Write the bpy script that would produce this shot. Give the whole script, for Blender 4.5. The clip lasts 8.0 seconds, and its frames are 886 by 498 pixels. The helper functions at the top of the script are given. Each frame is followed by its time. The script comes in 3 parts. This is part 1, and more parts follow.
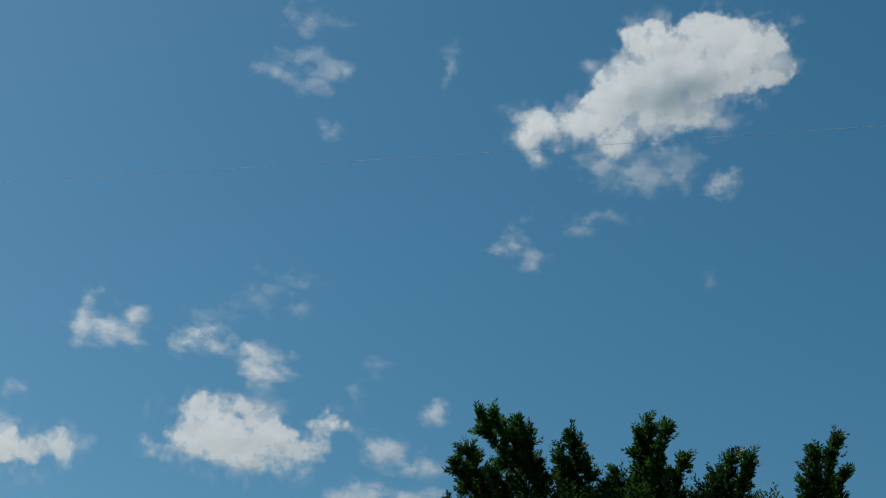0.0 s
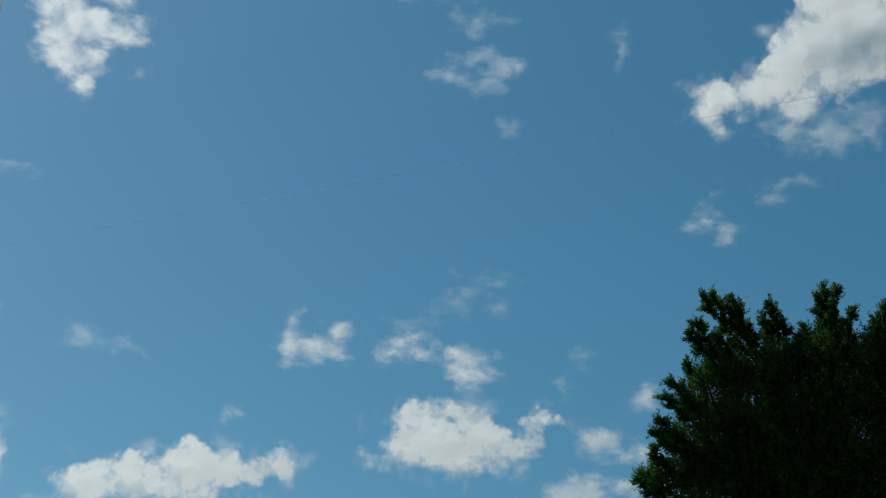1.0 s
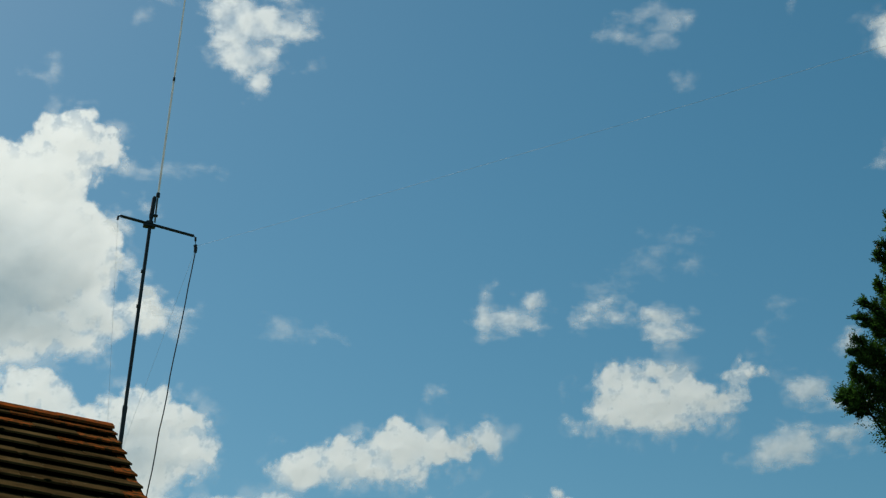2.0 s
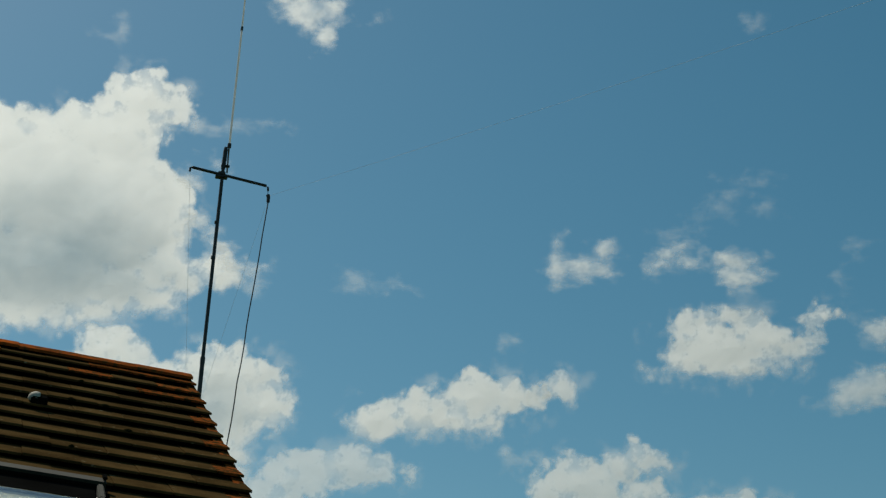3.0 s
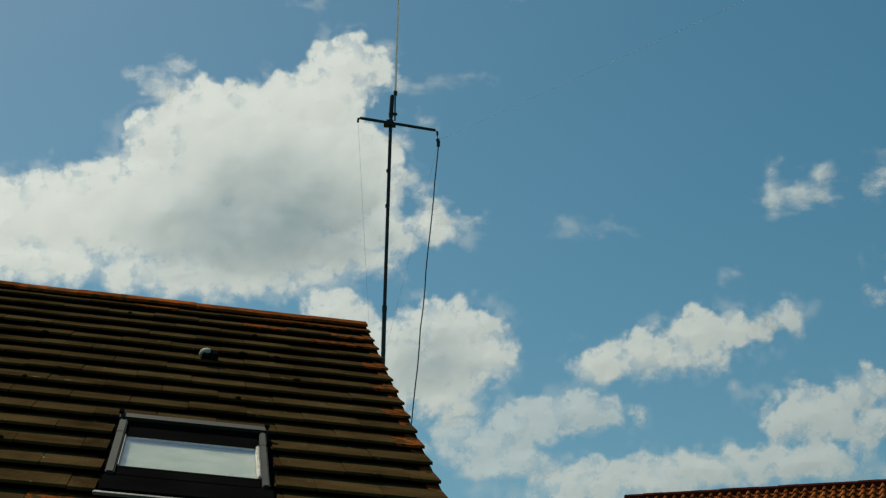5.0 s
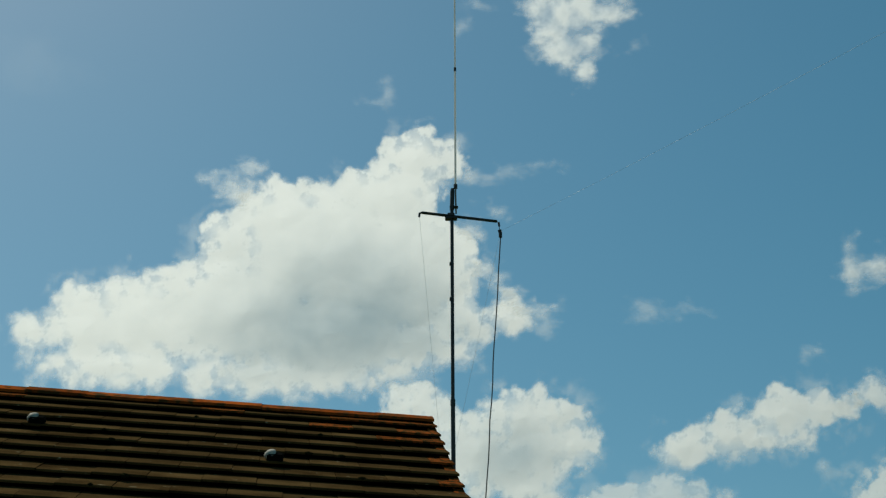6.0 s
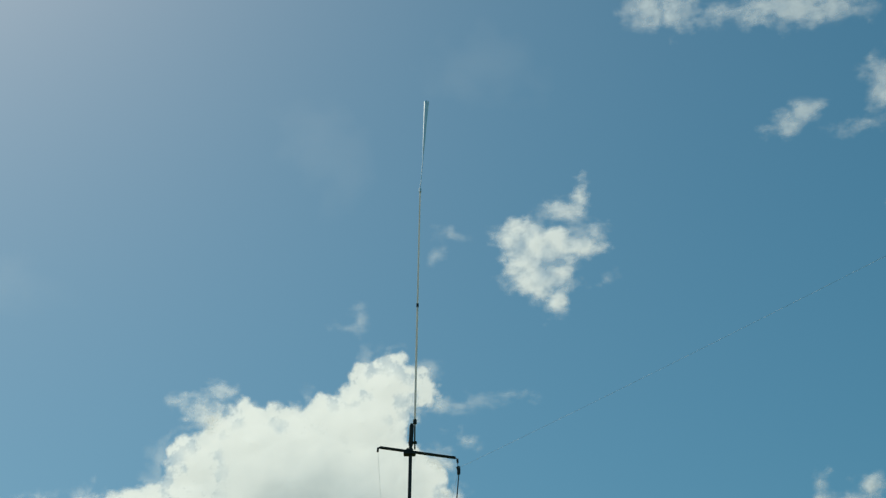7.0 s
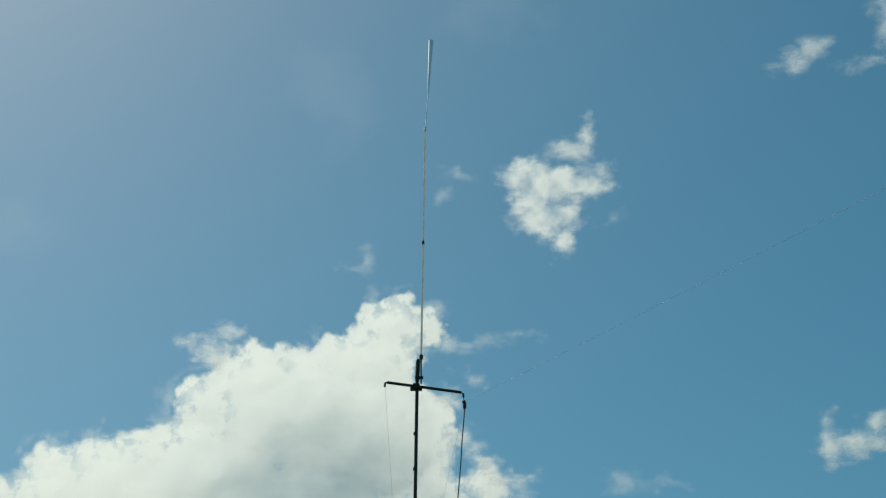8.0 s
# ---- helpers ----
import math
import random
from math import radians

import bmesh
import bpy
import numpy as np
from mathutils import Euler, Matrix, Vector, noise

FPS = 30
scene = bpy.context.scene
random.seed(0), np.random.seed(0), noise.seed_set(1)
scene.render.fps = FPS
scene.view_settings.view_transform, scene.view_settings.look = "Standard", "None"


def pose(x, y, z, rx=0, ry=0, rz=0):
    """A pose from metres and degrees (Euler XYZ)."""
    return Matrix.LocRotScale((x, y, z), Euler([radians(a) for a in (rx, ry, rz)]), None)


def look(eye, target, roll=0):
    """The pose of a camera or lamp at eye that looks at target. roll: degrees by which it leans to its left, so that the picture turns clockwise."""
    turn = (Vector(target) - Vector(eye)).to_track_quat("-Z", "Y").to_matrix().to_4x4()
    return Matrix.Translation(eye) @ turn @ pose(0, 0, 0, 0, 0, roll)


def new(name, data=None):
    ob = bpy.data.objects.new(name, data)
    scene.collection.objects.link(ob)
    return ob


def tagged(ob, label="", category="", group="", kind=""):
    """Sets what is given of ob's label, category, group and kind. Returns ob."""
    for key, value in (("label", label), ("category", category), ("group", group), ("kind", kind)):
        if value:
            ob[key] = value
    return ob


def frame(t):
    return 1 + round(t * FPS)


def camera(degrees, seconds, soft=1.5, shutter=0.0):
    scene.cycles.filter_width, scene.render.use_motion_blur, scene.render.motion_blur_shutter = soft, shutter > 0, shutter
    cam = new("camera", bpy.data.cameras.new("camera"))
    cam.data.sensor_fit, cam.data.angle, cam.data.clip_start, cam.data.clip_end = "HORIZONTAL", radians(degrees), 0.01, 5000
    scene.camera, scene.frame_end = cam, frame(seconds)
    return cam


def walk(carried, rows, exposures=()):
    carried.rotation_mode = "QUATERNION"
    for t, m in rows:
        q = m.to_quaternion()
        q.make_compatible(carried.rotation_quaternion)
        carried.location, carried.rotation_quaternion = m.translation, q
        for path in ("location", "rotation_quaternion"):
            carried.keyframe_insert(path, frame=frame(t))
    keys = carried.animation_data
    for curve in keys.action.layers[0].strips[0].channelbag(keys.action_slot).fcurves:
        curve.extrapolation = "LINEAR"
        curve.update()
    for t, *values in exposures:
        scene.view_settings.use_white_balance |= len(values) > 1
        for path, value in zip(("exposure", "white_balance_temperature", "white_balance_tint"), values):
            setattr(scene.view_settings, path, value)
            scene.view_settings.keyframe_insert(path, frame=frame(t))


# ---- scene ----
# ---------------------------------------------------------------- camera
cam = camera(31.93, 8.0, soft=1.3)


def aim(x, y, z, yaw, pitch, roll):
    """Camera at a place, turned by yaw to the right of north (+y) and up by pitch."""
    a, e = radians(yaw), radians(pitch)
    way = Vector((math.sin(a) * math.cos(e), math.cos(a) * math.cos(e), math.sin(e)))
    return look((x, y, z), Vector((x, y, z)) + way, roll)


walk(cam, [
    (0, aim(0.262, 0.767, 2.508, 29.39, 28.51, 6.90)),
    (0.5, aim(-0.025, 0.364, 2.150, 24.04, 27.89, 5.41)),
    (1, aim(-0.340, -0.142, 1.766, 21.42, 27.63, 4.24)),
    (1.5, aim(-0.455, -0.336, 1.622, 18.06, 26.99, 3.21)),
    (2, aim(-0.446, -0.372, 1.590, 13.78, 26.13, 2.22)),
    (2.2, aim(-0.439, -0.336, 1.594, 12.72, 25.76, 1.85)),
    (3.3, aim(-0.440, -0.186, 1.611, 10.06, 23.26, 1.52)),
    (3.5, aim(-0.420, -0.250, 1.576, 8.97, 22.54, 0.57)),
    (4, aim(-0.260, -0.236, 1.548, 4.80, 21.61, -0.72)),
    (4.2, aim(-0.190, -0.191, 1.590, 4.01, 21.36, 0.08)),
    (5.3, aim(-0.020, -0.015, 1.601, 1.94, 22.19, 0.33)),
    (5.5, aim(-0.001, -0.000, 1.600, 1.71, 22.32, -0.41)),
    (6, aim(0.065, -0.044, 1.617, -0.61, 25.37, -0.40)),
    (6.5, aim(0.149, -0.033, 1.679, -0.11, 29.75, -0.07)),
    (7, aim(0.181, -0.176, 1.634, 0.59, 33.78, 0.29)),
    (7.5, aim(0.185, -0.319, 1.539, 0.82, 33.39, 0.19)),
    (8, aim(0.194, -0.322, 1.509, 0.31, 31.56, 0.15)),
], exposures=[(0, -0.14, 6600, 12), (1, -0.08, 6650, 8), (2, -0.04, 6900, 6), (3.5, -0.31, 7150, 5), (5.5, -0.25, 7100, 4), (6.5, -0.08, 6980, 0), (7.5, -0.06, 7150, 1), (8, -0.08, 7050, 0)])

# ---------------------------------------------------------------- world and sun
SUN_AZ, SUN_EL = -38.0, 53.0
world = bpy.data.worlds.new("sky")
scene.world = world
world.use_nodes = True
wn = world.node_tree.nodes
sky = wn.new("ShaderNodeTexSky")
sky.sky_type = "NISHITA"
sky.sun_disc = False
sky.sun_elevation = radians(SUN_EL)
sky.sun_rotation = radians(SUN_AZ)
sky.air_density, sky.dust_density, sky.ozone_density = 1.0, 0.65, 1.2
wn["Background"].inputs["Strength"].default_value = 0.085
deep = wn.new("ShaderNodeHueSaturation")
deep.inputs["Hue"].default_value, deep.inputs["Saturation"].default_value = 0.477, 1.35
world.node_tree.links.new(sky.outputs["Color"], deep.inputs["Color"])
world.node_tree.links.new(deep.outputs["Color"], wn["Background"].inputs["Color"])

sun = new("sun", bpy.data.lights.new("sun", "SUN"))
sun.data.energy, sun.data.angle, sun.data.color = 4.7, radians(0.53), (1.0, 0.965, 0.9)
sa, se = radians(SUN_AZ), radians(SUN_EL)
SUN_WAY = Vector((math.sin(sa) * math.cos(se), math.cos(sa) * math.cos(se), math.sin(se)))
sun.matrix_world = look(SUN_WAY * 60, (0, 0, 0))


# ---------------------------------------------------------------- materials
def material(name, base, rough=0.7, metal=0.0, second=None, scale=6.0, fine=60.0, bump=0.3, island=0.0, spots=None, spot_level=0.62, translucent=0.0, spot_scale=9.0):
    """Two-scale noise between two colours, relief, variation from piece to piece, and spots of growth or dirt."""
    m = bpy.data.materials.new(name)
    m.use_nodes = True
    n, l = m.node_tree.nodes, m.node_tree.links
    bsdf = n["Principled BSDF"]
    bsdf.inputs["Specular IOR Level"].default_value = 0.0 if rough > 0.85 else 0.15 if rough > 0.75 else 0.5
    bsdf.inputs["Roughness"].default_value, bsdf.inputs["Metallic"].default_value = rough, metal
    co = n.new("ShaderNodeTexCoord")
    big, small = n.new("ShaderNodeTexNoise"), n.new("ShaderNodeTexNoise")
    info = n.new("ShaderNodeObjectInfo")
    shift = n.new("ShaderNodeVectorMath")
    shift.operation = "ADD"
    l.new(co.outputs["Object"], shift.inputs[0])
    l.new(info.outputs["Location"], shift.inputs[1])
    for node, s in ((big, scale), (small, fine)):
        node.inputs["Scale"].default_value, node.inputs["Detail"].default_value = s, 5
        l.new(shift.outputs[0], node.inputs["Vector"])
    mix = n.new("ShaderNodeMix")
    mix.data_type = "RGBA"
    second = second or tuple(c * 0.6 for c in base)
    mix.inputs["A"].default_value, mix.inputs["B"].default_value = (*base, 1), (*second, 1)
    both = n.new("ShaderNodeMath")
    both.operation = "MULTIPLY_ADD"
    l.new(small.outputs["Fac"], both.inputs[0])
    both.inputs[1].default_value = 0.5
    l.new(big.outputs["Fac"], both.inputs[2])
    ramp = n.new("ShaderNodeMapRange")
    ramp.inputs["From Min"].default_value, ramp.inputs["From Max"].default_value = 0.5, 1.0
    l.new(both.outputs[0], ramp.inputs["Value"])
    l.new(ramp.outputs[0], mix.inputs["Factor"])
    colour = mix.outputs["Result"]
    if spots:
        grow = n.new("ShaderNodeTexNoise")
        grow.inputs["Scale"].default_value, grow.inputs["Detail"].default_value = spot_scale, 6
        l.new(shift.outputs[0], grow.inputs["Vector"])
        cut = n.new("ShaderNodeMapRange")
        cut.inputs["From Min"].default_value, cut.inputs["From Max"].default_value = spot_level - 0.04, spot_level + 0.04
        l.new(grow.outputs["Fac"], cut.inputs["Value"])
        over = n.new("ShaderNodeMix")
        over.data_type = "RGBA"
        over.inputs["B"].default_value = (*spots, 1)
        l.new(cut.outputs[0], over.inputs["Factor"])
        l.new(colour, over.inputs["A"])
        colour = over.outputs["Result"]
    if island:
        vary = n.new("ShaderNodeHueSaturation")
        rng = n.new("ShaderNodeMapRange")
        rng.inputs["To Min"].default_value, rng.inputs["To Max"].default_value = 1 - island, 1 + island
        geo = n.new("ShaderNodeNewGeometry")
        add = n.new("ShaderNodeMath")
        add.operation = "ADD"
        l.new(info.outputs["Random"], add.inputs[0])
        l.new(geo.outputs["Random Per Island"], add.inputs[1])
        frac = n.new("ShaderNodeMath")
        frac.operation = "FRACT"
        l.new(add.outputs[0], frac.inputs[0])
        l.new(frac.outputs[0], rng.inputs["Value"])
        l.new(rng.outputs[0], vary.inputs["Value"])
        l.new(colour, vary.inputs["Color"])
        colour = vary.outputs["Color"]
    l.new(colour, bsdf.inputs["Base Color"])
    if bump:
        relief = n.new("ShaderNodeBump")
        relief.inputs["Strength"].default_value, relief.inputs["Distance"].default_value = bump, 0.02
        l.new(both.outputs[0], relief.inputs["Height"])
        l.new(relief.outputs[0], bsdf.inputs["Normal"])
    if translucent:
        tr = n.new("ShaderNodeBsdfTranslucent")
        l.new(colour, tr.inputs["Color"])
        ms = n.new("ShaderNodeMixShader")
        ms.inputs["Fac"].default_value = translucent
        l.new(bsdf.outputs[0], ms.inputs[1])
        l.new(tr.outputs[0], ms.inputs[2])
        l.new(ms.outputs[0], n["Material Output"].inputs["Surface"])
    return m


def cloud_material():
    """Water droplets: sun comes through from behind; grey self-shade is put into the colour; cover thins out at the
    rim.
    """
    m = bpy.data.materials.new("cloud_vapour")
    m.use_nodes = True
    n, l = m.node_tree.nodes, m.node_tree.links
    n.remove(n["Principled BSDF"])
    cover, thick = n.new("ShaderNodeAttribute"), n.new("ShaderNodeAttribute")
    cover.attribute_name, thick.attribute_name = "cover", "self_shade"
    tint = n.new("ShaderNodeMix")
    tint.data_type = "RGBA"
    tint.inputs["A"].default_value, tint.inputs["B"].default_value = (0.735, 0.76, 0.78, 1), (0.27, 0.35, 0.42, 1)
    l.new(thick.outputs["Fac"], tint.inputs["Factor"])
    tr, df, clear = n.new("ShaderNodeBsdfTranslucent"), n.new("ShaderNodeBsdfDiffuse"), n.new("ShaderNodeBsdfTransparent")
    l.new(tint.outputs["Result"], tr.inputs["Color"])
    df.inputs["Color"].default_value = (0.8, 0.8, 0.8, 1)
    body, out = n.new("ShaderNodeMixShader"), n.new("ShaderNodeMixShader")
    body.inputs["Fac"].default_value = 0.28
    l.new(tr.outputs[0], body.inputs[1])
    l.new(df.outputs[0], body.inputs[2])
    l.new(cover.outputs["Fac"], out.inputs["Fac"])
    l.new(clear.outputs[0], out.inputs[1])
    l.new(body.outputs[0], out.inputs[2])
    l.new(out.outputs[0], n["Material Output"].inputs["Surface"])
    return m


M_VAPOUR = cloud_material()
M_TILE = material("concrete_tile", (0.088, 0.056, 0.023), 0.9, second=(0.028, 0.017, 0.007), scale=3.0, fine=70, bump=0.5, island=0.16, spots=(0.20, 0.18, 0.12), spot_level=0.71, spot_scale=15)
M_TILE_LICHEN = material("lichened_tile", (0.070, 0.043, 0.016), 0.9, second=(0.030, 0.018, 0.007), scale=5.0, fine=60, bump=0.6, island=0.2, spots=(0.24, 0.062, 0.015), spot_level=0.51, spot_scale=20)
M_RIDGE = material("lichened_ridge", (0.36, 0.080, 0.015), 0.9, second=(0.11, 0.034, 0.011), scale=5.0, fine=45, bump=0.6, island=0.3, spots=(0.070, 0.040, 0.017), spot_level=0.56, spot_scale=13)
M_BRICK = material("brick_wall", (0.30, 0.16, 0.10), 0.9, scale=3)
M_FELT = material("roof_underlay", (0.03, 0.028, 0.025), 0.95)
M_PANTILE = material("red_pantile", (0.31, 0.108, 0.028), 0.9, second=(0.14, 0.032, 0.012), scale=7, fine=40, island=0.28)
M_RED_RIDGE = material("red_ridge_tile", (0.085, 0.019, 0.012), 0.9, scale=4, island=0.15)
M_ALU = material("grey_cladding", (0.033, 0.036, 0.030), 0.8, scale=4, fine=30, bump=0.05)
M_DARK = material("dark_cladding", (0.008, 0.008, 0.0075), 0.9, scale=4, bump=0.05)
M_LEAD = material("flashing", (0.20, 0.19, 0.17), 0.6, scale=5, bump=0.3)
M_VENT = material("weathered_grey_hood", (0.42, 0.40, 0.35), 0.8, second=(0.20, 0.19, 0.16), scale=14, bump=0.3)
# the darker green second tone puts the glass's mottled reflection into the blind
M_BLIND = material("cream_blind_reflection", (0.44, 0.44, 0.38), 0.9, second=(0.27, 0.30, 0.22), scale=5, bump=0.1)
M_WHITE = material("weathered_or_lit_white", (0.7, 0.66, 0.58), 0.7, second=(0.3, 0.26, 0.2), scale=20)
M_STEEL = material("mast_steel", (0.05, 0.05, 0.052), 0.5, metal=0.6, second=(0.03, 0.03, 0.03), scale=8, bump=0.1)
M_WHIP = material("whip_fibreglass", (0.85, 0.85, 0.83), 0.5, second=(0.75, 0.75, 0.75), translucent=0.5, scale=5, bump=0.05)
# rough white metal, so that the sun's glint spreads over joint and tip
M_BRIGHT = material("bright_white_metal", (0.95, 0.95, 0.95), 0.55, metal=1.0, second=(0.9, 0.9, 0.9), scale=5, bump=0.0)
M_WIRE = material("wire_sheath", (0.03, 0.035, 0.04), 0.6, scale=10, bump=0.0)
M_CORD = material("pale_cord", (0.72, 0.76, 0.80), 0.7, scale=10, bump=0.0)
M_LEAF = material("dark_leaf", (0.042, 0.110, 0.016), 0.55, second=(0.010, 0.030, 0.007), scale=5, fine=25, bump=0.0, island=0.75, translucent=0.42)
M_BARK = material("bark", (0.035, 0.028, 0.018), 0.95, scale=12, bump=0.8)
M_MOSS = material("dark_moss", (0.018, 0.019, 0.008), 0.95, scale=30, fine=120, bump=0.8)
M_GRASS = material("lawn", (0.06, 0.10, 0.03), 0.95, second=(0.04, 0.065, 0.02), scale=0.6, fine=12)
M_GLASS = bpy.data.materials.new("window_glass")
M_GLASS.use_nodes = True
gb = M_GLASS.node_tree.nodes["Principled BSDF"]
gb.inputs["Base Color"].default_value = (0.93, 0.97, 0.95, 1)
gb.inputs["Roughness"].default_value, gb.inputs["IOR"].default_value, gb.inputs["Transmission Weight"].default_value = 0.02, 1.45, 1.0


# ---------------------------------------------------------------- helpers
def mesh_from(bm, name, mat, smooth=False):
    me = bpy.data.meshes.new(name)
    bm.to_mesh(me)
    bm.free()
    if mat:
        me.materials.append(mat)
    if smooth:
        me.shade_smooth()
    return me


def part(name, bm, mat, parent=None, label="", m=None, smooth=False):
    """One mesh object, under a thing or a part where a parent is given."""
    ob = new(name, mesh_from(bm, name, mat, smooth))
    if parent:
        ob.parent = parent
    if m:
        ob.matrix_local = m
    return tagged(ob, label)


def box(bm, lo, hi, bevel=0.0):
    """A box between two corners, its edges rounded by a small bevel."""
    lo, hi = Vector(lo), Vector(hi)
    made = bmesh.ops.create_cube(bm, size=1.0)["verts"]
    bmesh.ops.transform(bm, verts=made, matrix=Matrix.LocRotScale((lo + hi) / 2, None, hi - lo))
    if bevel:
        edges = list({e for v in made for e in v.link_edges})
        bmesh.ops.bevel(bm, geom=edges, offset=bevel, segments=2, affect="EDGES")
    return bm


def tube(bm, points, radius, sides=10, end=None):
    """A round bar along points; radius may taper to end."""
    points = [Vector(p) for p in points]
    rings = []
    for i, p in enumerate(points):
        way = (points[min(i + 1, len(points) - 1)] - points[max(i - 1, 0)]).normalized()
        side = way.orthogonal().normalized()
        up = way.cross(side)
        r = radius if end is None else radius + (end - radius) * i / (len(points) - 1)
        rings.append([bm.verts.new(p + (side * math.cos(2 * math.pi * k / sides) + up * math.sin(2 * math.pi * k / sides)) * r) for k in range(sides)])
    for a, b in zip(rings, rings[1:]):
        for k in range(sides):
            bm.faces.new((a[k], a[(k + 1) % sides], b[(k + 1) % sides], b[k]))
    bm.faces.new(rings[0][::-1])
    bm.faces.new(rings[-1])
    return bm


# ---------------------------------------------------------------- noise in the plane
def lattice(x, y, seed):
    """Smooth gradient noise, about -1 to 1."""
    rng = np.random.RandomState(seed)
    perm, turn = rng.permutation(256), rng.rand(256) * 2 * np.pi
    xi, yi = np.floor(x).astype(int), np.floor(y).astype(int)
    fx, fy = x - xi, y - yi
    sx, sy = fx * fx * fx * (fx * (fx * 6 - 15) + 10), fy * fy * fy * (fy * (fy * 6 - 15) + 10)

    def corner(dx, dy):
        a = turn[perm[(perm[(xi + dx) % 256] + yi + dy) % 256]]
        return np.cos(a) * (fx - dx) + np.sin(a) * (fy - dy)

    low = corner(0, 0) * (1 - sx) + corner(1, 0) * sx
    high = corner(0, 1) * (1 - sx) + corner(1, 1) * sx
    return (low * (1 - sy) + high * sy) * 1.5


def fractal(x, y, seed, octaves=5, gain=0.5, billow=False):
    total, size = 0, 1.0
    for i in range(octaves):
        v = lattice(x * 2 ** i + 17.3 * i, y * 2 ** i - 9.1 * i, seed + i)
        total = total + size * ((2 * np.abs(v) - 1) if billow else v)
        size *= gain
    return total


def step(lo, hi, v):
    """Smooth rise from lo to hi, or fall where hi is the lower."""
    t = np.clip((v - lo) / (hi - lo), 0, 1)
    return t * t * (3 - 2 * t)


# ---------------------------------------------------------------- clouds
CLOUD_FAR = 2600.0
cloud_count = 0


def cloud(label, azimuth, elevation, cover, kind, lobes, shade_lobes=()):
    """One cloud: lobes (right, up, half width, half height, in degrees of sky) torn and swollen by noise; the last
    lobes put its grey self-shade into the colour. Its far side bulges to the sun.
    """
    global cloud_count
    cloud_count += 1
    seed = 40 + 11 * cloud_count
    cell = {"c": 0.034, "w": 0.028, "h": 0.12}[kind]
    margin = {"c": 0.7, "w": 0.75, "h": 1.5}[kind]
    x0, x1 = min(b[0] - b[2] for b in lobes) - margin, max(b[0] + b[2] for b in lobes) + margin
    y0, y1 = min(b[1] - b[3] for b in lobes) - margin, max(b[1] + b[3] for b in lobes) + margin
    nx, ny = int((x1 - x0) / cell) + 2, int((y1 - y0) / cell) + 2
    gx, gy = np.meshgrid(np.linspace(x0, x1, nx), np.linspace(y0, y1, ny))
    # edges drift and curl a little
    curl = {"c": 0.16, "w": 0.26, "h": 0.5}[kind]
    wx = gx + curl * fractal(gx * 0.8, gy * 0.8, seed + 3, 3, 0.5)
    wy = gy + curl * fractal(gx * 0.8 + 31, gy * 0.8, seed + 5, 3, 0.5)
    soft = {"c": 0.10, "w": 0.07, "h": 0.3}[kind]
    inside = core = 0
    for bx, by, rx, ry in lobes:
        r = np.sqrt(((wx - bx) / rx) ** 2 + ((wy - by) / ry) ** 2)
        inside = inside + np.exp(np.clip((1 - r) * min(rx, ry), -6 * soft - 1.2, 8) / soft)
        core = core + np.exp(np.clip((1 - r) * min(rx, ry), -5, 8) / 0.5)
    inside, core = soft * np.log(inside), 0.5 * np.log(core) - 0.25
    height = (gy - y0) / (y1 - y0)
    if kind == "c":
        puffs = 0.26 * fractal(gx * 0.62, gy * 0.62, seed, 6, 0.5, True) + 0.17 * fractal(gx * 0.9, gy * 0.9, seed + 9, 6, 0.54)
        depth = inside + puffs + 0.22
        blur = 0.15 + 0.36 * step(0.55, 0.1, height)
        alpha = step(0, 1, (depth + 0.5 * blur) / (blur + 0.16)) * (0.88 + 0.12 * step(0, 0.6, depth))
        lace = step(0.0, 0.6, fractal(gx * 1.1, gy * 1.1, seed + 17, 6, 0.62)) * step(1.05, 0.15, depth)
        alpha = np.maximum(alpha * (1 - 0.42 * lace), step(0.6, 1.1, inside))
        veil = step(-0.1, 0.6, fractal(gx * 0.8, gy * 0.8, seed + 21, 5, 0.55))
        alpha = np.maximum(alpha, 0.30 * step(-0.55, 0.1, depth) * veil)
    elif kind == "w":
        puffs = 0.20 * fractal(gx * 1.0, gy * 1.7, seed, 6, 0.62) + 0.06 * fractal(gx * 1.3, gy * 1.3, seed + 9, 4, 0.5, True)
        depth = inside + puffs + 0.07
        alpha = step(-0.2, 0.5, depth) * np.clip(0.84 + 0.45 * fractal(gx * 1.1, gy * 1.1, seed + 14, 4, 0.5), 0.25, 1)
    else:
        depth = inside + 0.5 * fractal(gx * 0.5, gy * 0.5, seed, 4)
        alpha = step(-0.8, 0.9, depth)
    # nothing is left at the sheet's border
    rim = np.minimum(np.minimum(gx - x0, x1 - gx), np.minimum(gy - y0, y1 - gy))
    alpha = np.clip(alpha * cover * step(0, 0.3, rim), 0, 1)
    lumps = 0.22 * fractal(gx * 0.42, gy * 0.42, seed + 2, 4, 0.5) - 0.08 * fractal(gx * 0.8, gy * 0.8, seed + 4, 4, 0.5, True)
    # self-shade as colour: greyer deep inside and towards the base
    thick = 1 - np.exp(-np.maximum(core * (1.25 - 0.5 * height) + lumps - 1.1, 0) / 1.3)
    # grey lobes set by hand where the cloud shades itself
    if shade_lobes:
        clear = 1.0
        for bx, by, rx, ry in shade_lobes:
            clear = clear * (1 - 0.64 * np.exp(-((wx - bx) / rx) ** 2 - ((wy - by) / ry) ** 2))
        thick = (1 - clear) * (1 + 0.22 * fractal(gx * 0.5, gy * 0.5, seed + 2, 4, 0.5)) * step(-0.1, 0.8, inside)
